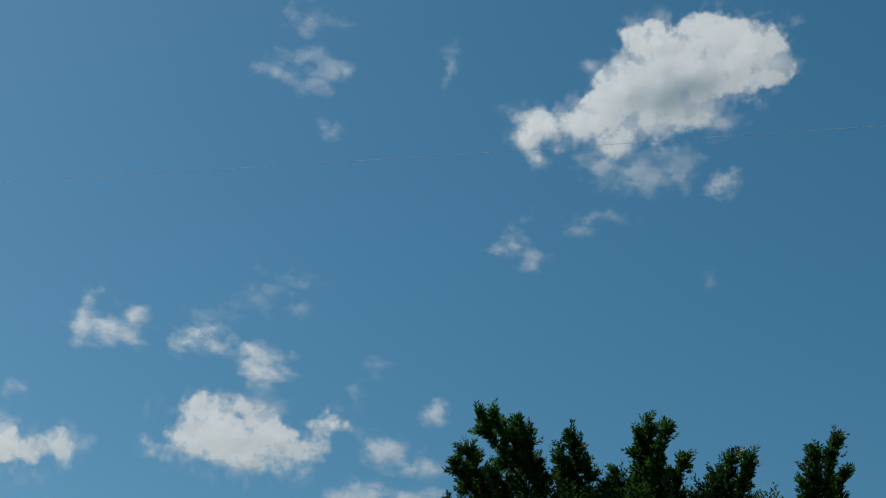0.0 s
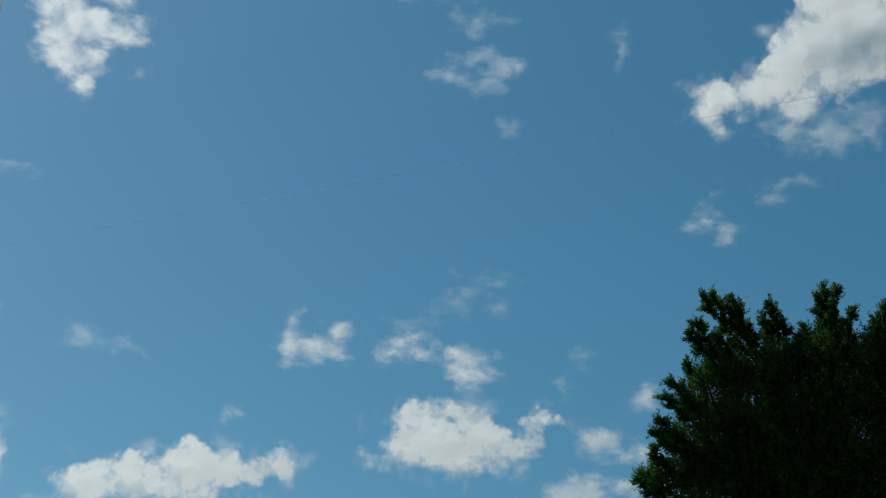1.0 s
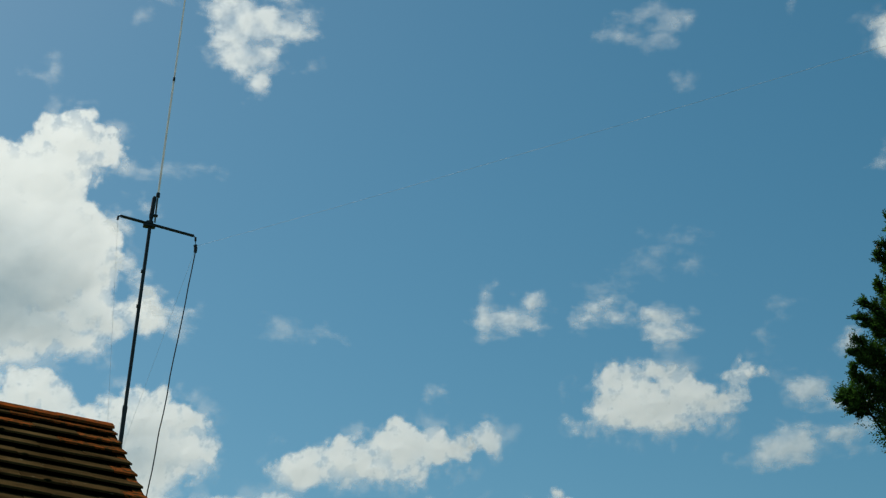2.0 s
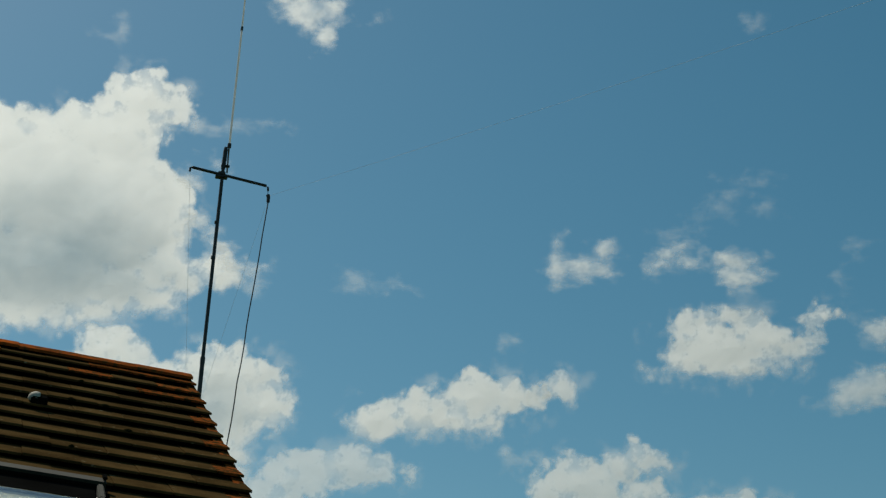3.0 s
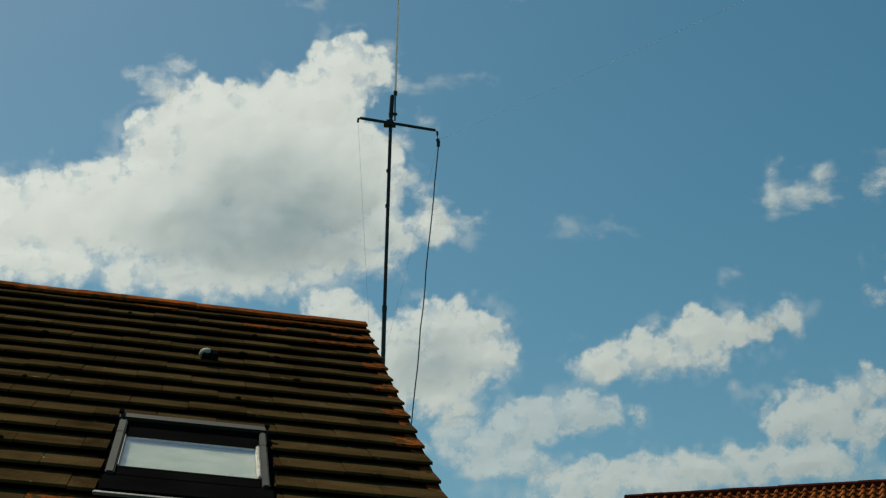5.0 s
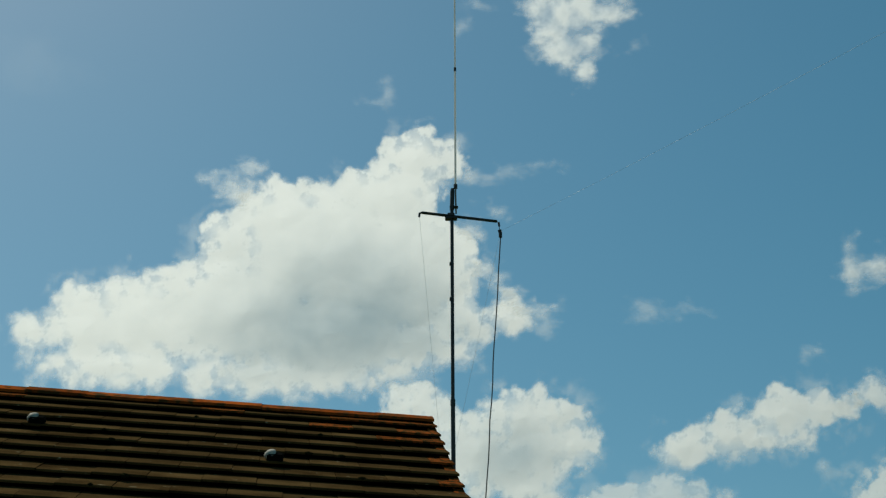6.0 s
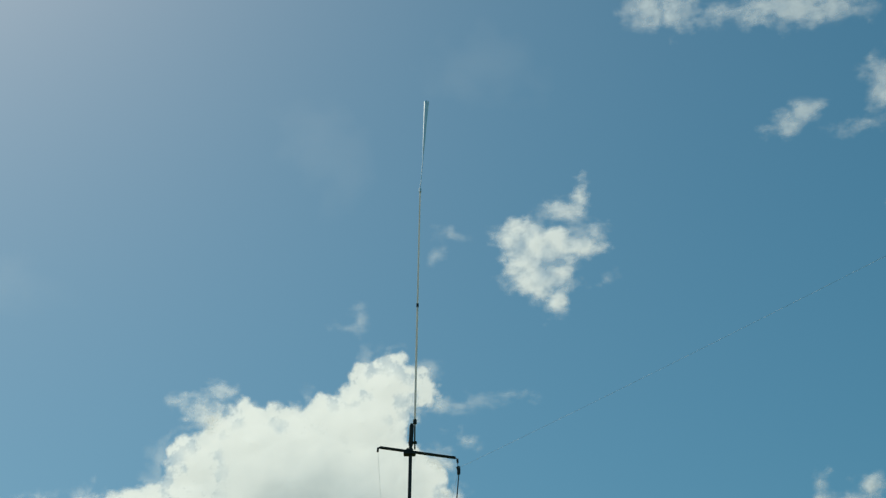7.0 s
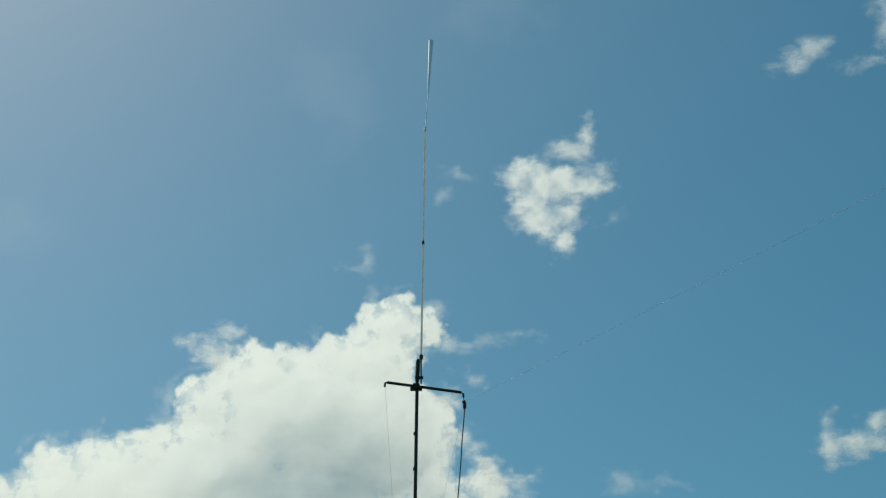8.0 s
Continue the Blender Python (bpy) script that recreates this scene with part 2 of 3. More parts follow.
    thick = np.clip(thick + (0.05 * fractal(gx * 0.6, gy * 0.6, seed + 6, 4, 0.5) + 0.05 * fractal(gx * 0.4, gy * 0.4, seed + 8, 3, 0.5, True) + 0.02) * step(0.0, 0.7, inside), 0, 1)
    relief = 0.07 * np.clip(inside, -0.3, 2.5) + 0.014 * fractal(gx * 0.45, gy * 0.45, seed + 7, 3, 0.42, True)
    a, e = radians(azimuth), radians(elevation)
    way = np.array([math.sin(a) * math.cos(e), math.cos(a) * math.cos(e), math.sin(e)])
    right = np.array([math.cos(a), -math.sin(a), 0.0])
    up = np.cross(right, way)
    d = way + np.radians(gx)[..., None] * right + np.radians(gy)[..., None] * up
    d /= np.linalg.norm(d, axis=-1, keepdims=True)
    co = d * (CLOUD_FAR + relief * CLOUD_FAR * math.pi / 180)[..., None]
    keep = alpha > 0.004
    quads = keep[:-1, :-1] | keep[1:, :-1] | keep[:-1, 1:] | keep[1:, 1:]
    index = np.arange(nx * ny).reshape(ny, nx)
    corners = np.stack([index[:-1, :-1], index[1:, :-1], index[1:, 1:], index[:-1, 1:]], -1)
    # scraps that hang apart are clouds of their own; mere specks are left out
    island = np.where(quads, np.arange(quads.size).reshape(quads.shape) + 1, 0)
    while True:
        wide = np.pad(island, 1)
        grown = np.maximum.reduce([wide[1:-1, 1:-1], wide[:-2, 1:-1], wide[2:, 1:-1], wide[1:-1, :-2], wide[1:-1, 2:]]) * quads
        if (grown == island).all():
            break
        island = grown
    ids, sizes = np.unique(island[quads], return_counts=True)
    first = ids[np.argmax(sizes)]
    if kind == "h":
        cloud_sheet(label, corners[island > 0], co, alpha, thick)
        return
    for one in ids[(sizes >= 150) | (ids == first)]:
        cloud_sheet(label, corners[island == one], co, alpha, thick)


def cloud_sheet(label, faces, co, alpha, thick):
    used, faces = np.unique(faces, return_inverse=True)
    faces = faces.reshape(-1, 4)
    me = bpy.data.meshes.new("cloud")
    me.vertices.add(len(used))
    me.vertices.foreach_set("co", co.reshape(-1, 3)[used].ravel().astype(np.float32))
    me.loops.add(faces.size)
    me.loops.foreach_set("vertex_index", faces.ravel().astype(np.int32))
    me.polygons.add(len(faces))
    me.polygons.foreach_set("loop_start", np.arange(0, faces.size, 4, dtype=np.int32))
    me.update(calc_edges=True)
    for key, values in (("cover", alpha), ("self_shade", thick)):
        me.attributes.new(key, "FLOAT", "POINT").data.foreach_set("value", values.reshape(-1)[used].astype(np.float32))
    me.materials.append(M_VAPOUR)
    me.shade_smooth()
    return tagged(new("cloud", me), label, "cloud", "clouds in the blue sky")



# ---------------------------------------------------------------- ground
bm = bmesh.new()
bmesh.ops.create_grid(bm, x_segments=8, y_segments=8, size=4500)
tagged(part("ground", bm, M_GRASS), "wide green lawn and land round the houses", "ground", kind="structure")

# ---------------------------------------------------------------- tiled house
PITCH, GAUGE, TILE_W = radians(29.35), 0.345, 0.33
RIDGE_Z, LENGTH, HALF = 5.66, 10.0, 5.3
house = new("house")
house.matrix_world = pose(-0.378, 11.646, 0.003, 0, 2.34, 7.76)
tagged(house, "house with a dark brown concrete-tiled roof and lichened ridge", "house")
EAVE = RIDGE_Z - HALF * math.tan(PITCH)


def house_wall(lo, hi):
    return part("wall", box(bmesh.new(), lo, hi), M_BRICK, house)


house_wall((-LENGTH + 0.3, -HALF + 0.45, -0.8), (-0.15, -HALF + 0.72, EAVE + 0.2))
house_wall((-LENGTH + 0.3, HALF - 0.72, -0.8), (-0.15, HALF - 0.45, EAVE + 0.2))
for gx0 in (-0.43, -LENGTH + 0.3):
    bm = bmesh.new()
    w = HALF - 0.73
    top = RIDGE_Z - 0.2
    side = top - w * math.tan(PITCH)
    ring = [(-w, -0.8), (w, -0.8), (w, side), (0, top), (-w, side)]
    front = [bm.verts.new((gx0 + 0.27, y, z)) for y, z in ring]
    back = [bm.verts.new((gx0, y, z)) for y, z in ring]
    bm.faces.new(front)
    bm.faces.new(back[::-1])
    for i in range(5):
        bm.faces.new((front[i], back[i], back[(i + 1) % 5], front[(i + 1) % 5]))
    part("gable_wall", bm, M_BRICK, house)

FRONT = Matrix.Translation((0, 0, RIDGE_Z)) @ Matrix.Rotation(PITCH, 4, "X")
BACK = Matrix.Translation((-LENGTH, 0, RIDGE_Z)) @ Matrix.Rotation(math.pi, 4, "Z") @ Matrix.Rotation(PITCH, 4, "X")
SLOPE = HALF / math.cos(PITCH)
WIN = (-1.665, -0.883, 3.80, 5.22)  # left, right, top and bottom along the slope
front_roof = part("roof", box(bmesh.new(), (-LENGTH, -SLOPE, -0.09), (0, 0, -0.05)), M_FELT, house, "pitched roof of brown concrete tiles", FRONT)
back_roof = part("roof", box(bmesh.new(), (-LENGTH, -SLOPE, -0.09), (0, 0, -0.05)), M_FELT, house, "", BACK)


def tile_mesh(name, width, mat, length=0.42, thick=0.015):
    """Flat interlocking tile: tail at y = 0, slightly rounded, with a lap channel on one side."""
    bm = bmesh.new()
    box(bm, (0.002, 0, -thick), (width - 0.0015, length, 0))
    tail = [e for e in bm.edges if all(v.co.y < 0.01 for v in e.verts) and any(v.co.z > -0.001 for v in e.verts)]
    bmesh.ops.bevel(bm, geom=tail, offset=0.006, segments=1, affect="EDGES")
    box(bm, (-0.012, 0.02, -thick), (0.004, length, -0.010))
    return mesh_from(bm, name, mat)


TILE = tile_mesh("tile", TILE_W, M_TILE)
TILE_L = tile_mesh("tile", TILE_W, M_TILE_LICHEN)
HALF_L = tile_mesh("tile", TILE_W / 2, M_TILE_LICHEN)
HALF_T = tile_mesh("tile", TILE_W / 2, M_TILE)


def tile_pose(x, s, rnd):
    return Matrix.Translation((x, -s, 0.036 + rnd.uniform(-0.003, 0.003))) @ Matrix.Rotation(radians(-7.0 + rnd.uniform(-0.25, 0.25)), 4, "X") @ Matrix.Rotation(radians(rnd.uniform(-0.4, 0.4)), 4, "Z")


def add_rest(bm, mesh, m):
    start = len(bm.verts)
    bm.from_mesh(mesh)
    bm.verts.ensure_lookup_table()
    for v in bm.verts[start:]:
        v.co = m @ v.co


def lay_tiles(roof, near):
    """Courses of tiles in half bond; near ones are pieces, the rest one mesh."""
    rnd = random.Random(5 if near else 6)
    rest = bmesh.new()
    for k in range(1, int(SLOPE / GAUGE) + 2):
        s = min(k * GAUGE + 0.045, SLOPE + 0.05)
        x = 0.0
        odd = k % 2
        i = 0
        while x - TILE_W > -LENGTH - 0.05:
            w = TILE_W / 2 if (i == 0 and odd) else TILE_W
            x -= w
            mid = x + w / 2
            m = tile_pose(x, s, rnd)
            i += 1
            if k == 1:
                m = m @ Matrix.Scale(0.85, 4, (0, 1, 0))
            if near and WIN[2] + 0.05 < s < WIN[3] + 0.25:
                # tiles are cut to the window's sides
                lo, hi = WIN[0] - 0.025, WIN[1] + 0.025
                if lo < x and x + w < hi:
                    continue
                if x < lo < x + w:
                    m = m @ Matrix.Scale((lo - x) / w, 4, (1, 0, 0))
                elif x < hi < x + w:
                    m = m @ Matrix.Translation((hi - x, 0, 0)) @ Matrix.Scale((x + w - hi) / w, 4, (1, 0, 0))
            lichen = rnd.random() < (1.0 if (k == 16 and -2.0 < mid < -1.68) or (k < 4 and mid > -0.4) else 0.35 if (k < 3 and mid > -1.3) else 0.8 if (mid > -0.1 and k < 9) else 0.35 if (mid > -0.17 and k < 9) else 0.3 if (mid > -0.1 and k >= 9) else 0.6 if (k == 1 and mid > -4) else 0.2 if k == 1 else 0.04 if mid > -0.9 and k < 7 else 0.0)
            if w < TILE_W:
                mesh = HALF_L if lichen else HALF_T
            else:
                mesh = TILE_L if lichen else TILE
            if near and mid > -5.0 and k <= 17:
                ob = new("tile", mesh)
                ob.parent = roof
                ob.matrix_local = m
            else:
                add_rest(rest, mesh, m)
    me = mesh_from(rest, "tile_rest", M_TILE)
    ob = tagged(new("tiles", me), kind="stuff")
    ob.parent = roof


def ridge_tile(x, rnd):
    """Angled ridge tile with a rounded crest and open ends."""
    bm = bmesh.new()
    # section from the front edge over the rounded crest to the back edge, outside and inside
    slope = math.tan(PITCH)
    half = [(-0.17, -0.17 * slope + 0.014), (-0.10, -0.10 * slope + 0.012), (-0.05, -0.019), (-0.02, -0.004)]
    outer = half + [(0.0, 0.0)] + [(-y, z) for y, z in half[::-1]]
    rings = []
    for xx in (0, 0.454):
        rings.append([bm.verts.new((xx, y, z + 0.041)) for y, z in outer] + [bm.verts.new((xx, y * 0.97, z + 0.020)) for y, z in outer])
    for o in (0, 9):
        for k in range(8):
            q = (rings[0][o + k], rings[0][o + k + 1], rings[1][o + k + 1], rings[1][o + k])
            bm.faces.new(q if o else q[::-1])
    for ring in rings:
        for k in range(8):
            bm.faces.new((ring[k], ring[k + 1], ring[9 + k + 1], ring[9 + k]))
    for o in (0, 8):
        bm.faces.new((rings[0][o], rings[1][o], rings[1][9 + o], rings[0][9 + o]))
    ob = part("ridge_tile", bm, M_RIDGE, house, "", pose(x, 0, RIDGE_Z + rnd.uniform(-0.006, 0.006), rnd.uniform(-1, 1), 0, rnd.uniform(-0.6, 0.6)))
    return ob


# gable verge: mortar bedding below the tile ends
for m in (FRONT, BACK):
    bm = bmesh.new()
    x0 = -0.075 if m is FRONT else -LENGTH + 0.006
    box(bm, (x0, -SLOPE, -0.05), (x0 + 0.069, -0.02, 0.006))
    part("verge_bedding", bm, M_TILE_LICHEN, house, "", m)

# roof window
window = new("roof_window")
window.parent = house
window.matrix_local = FRONT
tagged(window, "grey-clad roof window with a cream blind behind its glass")
wl, wr, wt, wb = WIN
for nm, lo, hi, mat in (
    ("top_hood", (wl - 0.005, -wt - 0.19, 0.0), (wr + 0.005, -wt - 0.095, 0.07), M_ALU),
    ("hood_lip", (wl + 0.045, -wt - 0.215, 0.02), (wr - 0.045, -wt - 0.193, 0.055), M_DARK),
    ("side_cover", (wl, -wb + 0.22, 0.0), (wl + 0.042, -wt - 0.193, 0.06), M_ALU),
    ("side_cover", (wr - 0.045, -wb + 0.22, 0.0), (wr - 0.010, -wt - 0.193, 0.06), M_ALU),
    ("cover_joint", (wl - 0.001, -wt - 0.46, 0.02), (wl + 0.043, -wt - 0.45, 0.0615), M_DARK),
    ("cover_joint", (wr - 0.046, -wt - 0.46, 0.02), (wr + 0.001, -wt - 0.45, 0.0615), M_DARK),
    ("bottom_cover", (wl - 0.01, -wb - 0.02, 0.0), (wr + 0.01, -wb + 0.217, 0.045), M_DARK),
    ("sash_top", (wl + 0.045, -wt - 0.46, -0.02), (wr - 0.048, -wt - 0.218, 0.035), M_DARK),
    ("sash_side", (wl + 0.045, -wb + 0.383, 0.0), (wl + 0.053, -wt - 0.463, 0.048), M_LEAD),
    # right sash side in white: its lit edge put into the colour
    ("sash_side", (wr - 0.066, -wb + 0.383, 0.0), (wr - 0.048, -wt - 0.463, 0.056), M_WHITE),
    ("sash_bottom", (wl + 0.045, -wb + 0.22, 0.0), (wr - 0.048, -wb + 0.38, 0.045), M_DARK),
    ("back_board", (wl, -wb, -0.06), (wr, -wt - 0.05, -0.04), M_DARK),
    ("blind", (wl + 0.055, -wb + 0.383, 0.005), (wr - 0.068, -wt - 0.463, 0.01), M_BLIND),
    ("flashing", (wl - 0.03, -wb - 0.055, 0.02), (wr + 0.03, -wb - 0.024, 0.036), M_LEAD),
    ("side_flashing", (wl - 0.06, -wb - 0.004, -0.03), (wl - 0.003, -wt - 0.02, 0.0), M_DARK),
    ("side_flashing", (wr + 0.003, -wb - 0.004, -0.03), (wr + 0.06, -wt - 0.02, 0.0), M_DARK),
):
    part(nm, box(bmesh.new(), lo, hi, 0.006 if "flash" not in nm else 0.003), mat, window)
pane = part("pane", box(bmesh.new(), (wl + 0.055, -wb + 0.385, 0.03), (wr - 0.068, -wt - 0.465, 0.036)), M_GLASS, window)
pane.visible_shadow = False
for x in (wl - 0.012, wr - 0.018):
    part("hinge_cover", box(bmesh.new(), (x, -wt - 0.16, 0.073), (x + 0.026, -wt - 0.08, 0.09), 0.005), M_DARK, window)

# small roof vent: a hood, with a dark block put in for its shaded opening
bm = bmesh.new()
bmesh.ops.create_uvsphere(bm, u_segments=16, v_segments=10, radius=0.048)
for v in bm.verts:
    v.co = Vector((min(v.co.x, 0.02) * 1.1, v.co.y * 1.2, max(v.co.z, -0.02) * 0.9))
def roof_vent(bm, x, down):
    vent = part("roof_vent", bm, M_VENT, house, "small weathered grey hooded roof vent", FRONT @ Matrix.Translation((x, -down, 0.055)), True)
    part("vent_mouth", box(bmesh.new(), (-0.034, -0.062, -0.03), (0.075, 0.030, 0.022), 0.009), M_DARK, vent)
    part("vent_base", box(bmesh.new(), (-0.05, -0.07, -0.04), (0.055, 0.055, -0.022), 0.005), M_TILE, vent)


roof_vent(bm.copy(), -2.89, 1.36)
roof_vent(bm, -1.24, 2.05)

# ---------------------------------------------------------------- aerial
MAST = Vector((0.0, 19.285, 0))
ARM = Vector((math.cos(radians(16)), math.sin(radians(16)), 0))
# aerial, wires and tree shrunk to 0.726 about the camera's eye, keeping its view
EYE_SCALE = Matrix.Translation((0, 0, 1.6)) @ Matrix.Scale(0.726, 4) @ Matrix.Translation((0, 0, -1.6))
aerial = new("aerial_mast")
aerial.matrix_world = EYE_SCALE @ Matrix.Translation(MAST)
tagged(aerial, "dark steel aerial mast with cross arm and tall whip", "antenna")


def round_part(name, points, r, mat, sides=12, end=None, parent=aerial, label=""):
    return part(name, tube(bmesh.new(), points, r, sides, end), mat, parent, label, smooth=False)


mast = round_part("mast_tube", [(0, 0, -0.7), (0, 0, 6.2), (0, 0, 8.6)], 0.030, M_STEEL)
round_part("mast_tube", [(0, 0, 8.55), (0.012, 0, 11.42)], 0.025, M_STEEL)
round_part("mast_clamp", [(0, 0, 8.51), (0, 0, 8.59)], 0.034, M_STEEL)
round_part("mast_clamp", [(0, 0, 10.02), (0, 0, 10.06)], 0.032, M_STEEL)
round_part("mast_clamp", [(0, 0, 10.55), (0, 0, 10.585)], 0.032, M_STEEL)
top = round_part("coil_housing", [(0.012, 0, 11.40), (0.022, 0, 11.71)], 0.031, M_STEEL, 14)
round_part("housing_cap", [(0.022, 0, 11.71), (0.024, 0, 11.735)], 0.024, M_STEEL, 14)
arm_l, arm_r = ARM * -0.425, ARM * 0.665
round_part("cross_arm", [arm_l + Vector((0, 0, 11.305)), arm_r + Vector((0, 0, 11.305))], 0.021, M_STEEL)
for a, s in ((arm_l, -1), (arm_r, 1)):
    round_part("arm_hook", [a + Vector((0, 0, 11.305)), a + ARM * 0.03 * s + Vector((0, 0, 11.29)), a + ARM * 0.035 * s + Vector((0, 0, 11.235))], 0.016, M_STEEL)
part("arm_bracket", box(bmesh.new(), (-0.085, -0.05, 11.25), (0.085, 0.05, 11.285), 0.008), M_STEEL, aerial)
part("arm_bracket", box(bmesh.new(), (-0.05, -0.055, 11.285), (0.05, 0.055, 11.335), 0.008), M_STEEL, aerial)
part("whip_bracket", box(bmesh.new(), (-0.02, -0.03, 11.43), (0.1, 0.03, 11.455), 0.006), M_STEEL, aerial)
round_part("feed_rod", [(0.070, 0, 11.34), (0.066, 0, 11.6), (0.066, 0, 11.76)], 0.012, M_LEAD)
round_part("whip_clamp", [(0.066, 0, 11.74), (0.066, 0, 11.80)], 0.028, M_STEEL)
round_part("whip_lower", [(0.066, 0, 11.76), (0.071, 0, 12.8), (0.077, 0, 13.70)], 0.0155, M_WHIP, end=0.0145)
round_part("whip_joint", [(0.077, 0, 13.67), (0.077, 0, 13.73)], 0.019, M_STEEL)
round_part("whip_middle", [(0.077, 0, 13.70), (0.083, 0, 14.8), (0.090, 0, 15.81)], 0.0125, M_WHIP, end=0.0115)
round_part("whip_joint", [(0.090, 0, 15.77), (0.090, 0, 15.84)], 0.020, M_BRIGHT)
round_part("whip_upper", [(0.090, 0, 15.81), (0.127, 0, 16.42)], 0.006, M_BRIGHT)
# the flare puts the overexposed sun glint's breadth into the solid shape
round_part("whip_tip", [(0.126, 0, 16.40), (0.138, 0, 16.72), (0.156, 0, 17.2), (0.172, 0, 17.57)], 0.006, M_BRIGHT, end=0.04, label="bright tip flared to the breadth of its sun glint")
for z in (1.6, 3.4):
    round_part("wall_bracket", [(-0.86, 0, z), (0.0, 0, z)], 0.02, M_STEEL)


# wires and guys
def wire(name, label, a, b, r, mat, sag=0.0, wobble=0.0, n=24, seed=1):
    a, b = Vector(a), Vector(b)
    rnd = random.Random(seed)
    pts = []
    for i in range(n + 1):
        t = i / n
        j = wobble * math.sin(math.pi * t)
        pts.append(a.lerp(b, t) + Vector((rnd.uniform(-j, j), rnd.uniform(-j, j), -sag * 4 * t * (1 - t))))
    return tagged(part(name, tube(bmesh.new(), [EYE_SCALE @ p for p in pts], r * 0.726, 6), mat), label, "wire")


end_r = MAST + arm_r + ARM * 0.04
ins = round_part("insulator", [end_r + Vector((0, 0, 11.17)), end_r + Vector((0.01, 0, 11.13)), end_r + Vector((0.01, 0, 11.06))], 0.028, M_STEEL, 10, 0.024, None)
ins.matrix_world = EYE_SCALE
tagged(ins, "small dark insulator hung below the cross arm", "insulator")
wire("insulator_link", "thin link between arm hook and insulator", end_r + Vector((-0.005, 0, 11.24)), end_r + Vector((0, 0, 11.16)), 0.005, M_WIRE, n=3)
down = wire("down_wire", "dark insulated wire hanging beside the mast", end_r + Vector((0.012, 0, 11.07)), (0.17, 19.40, 4.0), 0.0085, M_WIRE, 0.0, 0.011, 26, 4)
wire("guy_cord", "thin pale guy cord from the cross arm", MAST + arm_l + ARM * -0.03 + Vector((0, 0, 11.23)), (-0.06, 19.25, 6.6), 0.0015, M_CORD, 0.0)
wire("guy_cord", "thin pale guy cord beside the mast", end_r + Vector((0, 0, 11.08)), (-0.15, 19.6, 7.2), 0.0015, M_CORD)
wire("aerial_wire", "thin aerial wire stretched across the garden", end_r + Vector((0.0, 0, 11.15)), (6.55, 4.59, 7.50), 0.0012, M_CORD, 0.05, n=40)

# ---------------------------------------------------------------- red pantiled house
RED_A = Vector((6.06, 36.9, 10.23))
RED_B = Vector((12.6, 34.4, 10.23))
red_dir = (RED_B - RED_A).normalized()
red_turn = math.degrees(math.atan2(red_dir.y, red_dir.x))
red_house = new("house")
red_house.matrix_world = pose(RED_A.x, RED_A.y, 0, 0, 0, red_turn)
tagged(red_house, "neighbouring house with an orange-red pantiled roof", "house")
RP, RL, RH = radians(35), 16.0, 4.2
red_eave = RED_A.z - RH * math.tan(RP)
part("wall", box(bmesh.new(), (0.15, -RH + 0.4, 0), (RL - 0.15, RH - 0.4, red_eave + 0.2)), M_BRICK, red_house)
RF = Matrix.Translation((0, 0, RED_A.z - 0.12)) @ Matrix.Rotation(RP, 4, "X")
RB = Matrix.Translation((RL, 0, RED_A.z - 0.12)) @ Matrix.Rotation(math.pi, 4, "Z") @ Matrix.Rotation(RP, 4, "X")
RS = RH / math.cos(RP)
red_front = part("roof", box(bmesh.new(), (0, -RS, -0.06), (RL, 0, -0.02)), M_FELT, red_house, "orange-red pantiled roof slope", RF)
part("roof", box(bmesh.new(), (0, -RS, -0.06), (RL, 0, 0.02)), M_PANTILE, red_house, "", RB)
for gx0 in (0.15, RL - 0.42):
    bm = bmesh.new()
    vs = [bm.verts.new((gx0 + o, y, z)) for o in (0, 0.27) for y, z in ((-RH + 0.42, red_eave + 0.204), (RH - 0.42, red_eave + 0.204), (0, RED_A.z - 0.4))]
    bm.faces.new(vs[:3])
    bm.faces.new(vs[3:][::-1])
    for i in range(3):
        bm.faces.new((vs[i], vs[(i + 1) % 3], vs[3 + (i + 1) % 3], vs[3 + i]))
    part("gable_wall", bm, M_BRICK, red_house)


def pantile_mesh():
    """One roll of a pantile: a rounded hump and a shallow pan, with a thick tail."""
    bm = bmesh.new()
    prof = [(0.0, 0.012), (0.03, 0.0), (0.065, 0.012), (0.09, 0.055), (0.125, 0.085), (0.16, 0.068), (0.185, 0.028), (0.222, 0.010)]
    rows = []
    for y, dz in ((0.0, 0.05), (0.40, 0.0)):
        rows.append([bm.verts.new((x, y, z + dz)) for x, z in prof])
    rows.append([bm.verts.new((x, 0.0, z + 0.018)) for x, z in prof])
    for a, b in ((rows[0], rows[1]), (rows[2], rows[0])):
        for i in range(len(prof) - 1):
            bm.faces.new((a[i], a[i + 1], b[i + 1], b[i]))
    return mesh_from(bm, "pantile", M_PANTILE)


PANTILE = pantile_mesh()
rnd = random.Random(9)
red_rest = bmesh.new()
for k in range(1, int(RS / 0.33) + 1):
    for i in range(int(RL / 0.22)):
        m = Matrix.Translation((i * 0.22, -k * 0.33, rnd.uniform(-0.006, 0.006))) @ Matrix.Rotation(radians(rnd.uniform(-0.7, 0.7)), 4, "Z")
        if k <= 6 and i < 48:
            ob = new("pantile", PANTILE)
            ob.parent, ob.matrix_local = red_front, m
        else:
            add_rest(red_rest, PANTILE, m)
ob = tagged(new("pantiles", mesh_from(red_rest, "pantile_rest", M_PANTILE)), kind="stuff")
ob.parent = red_front
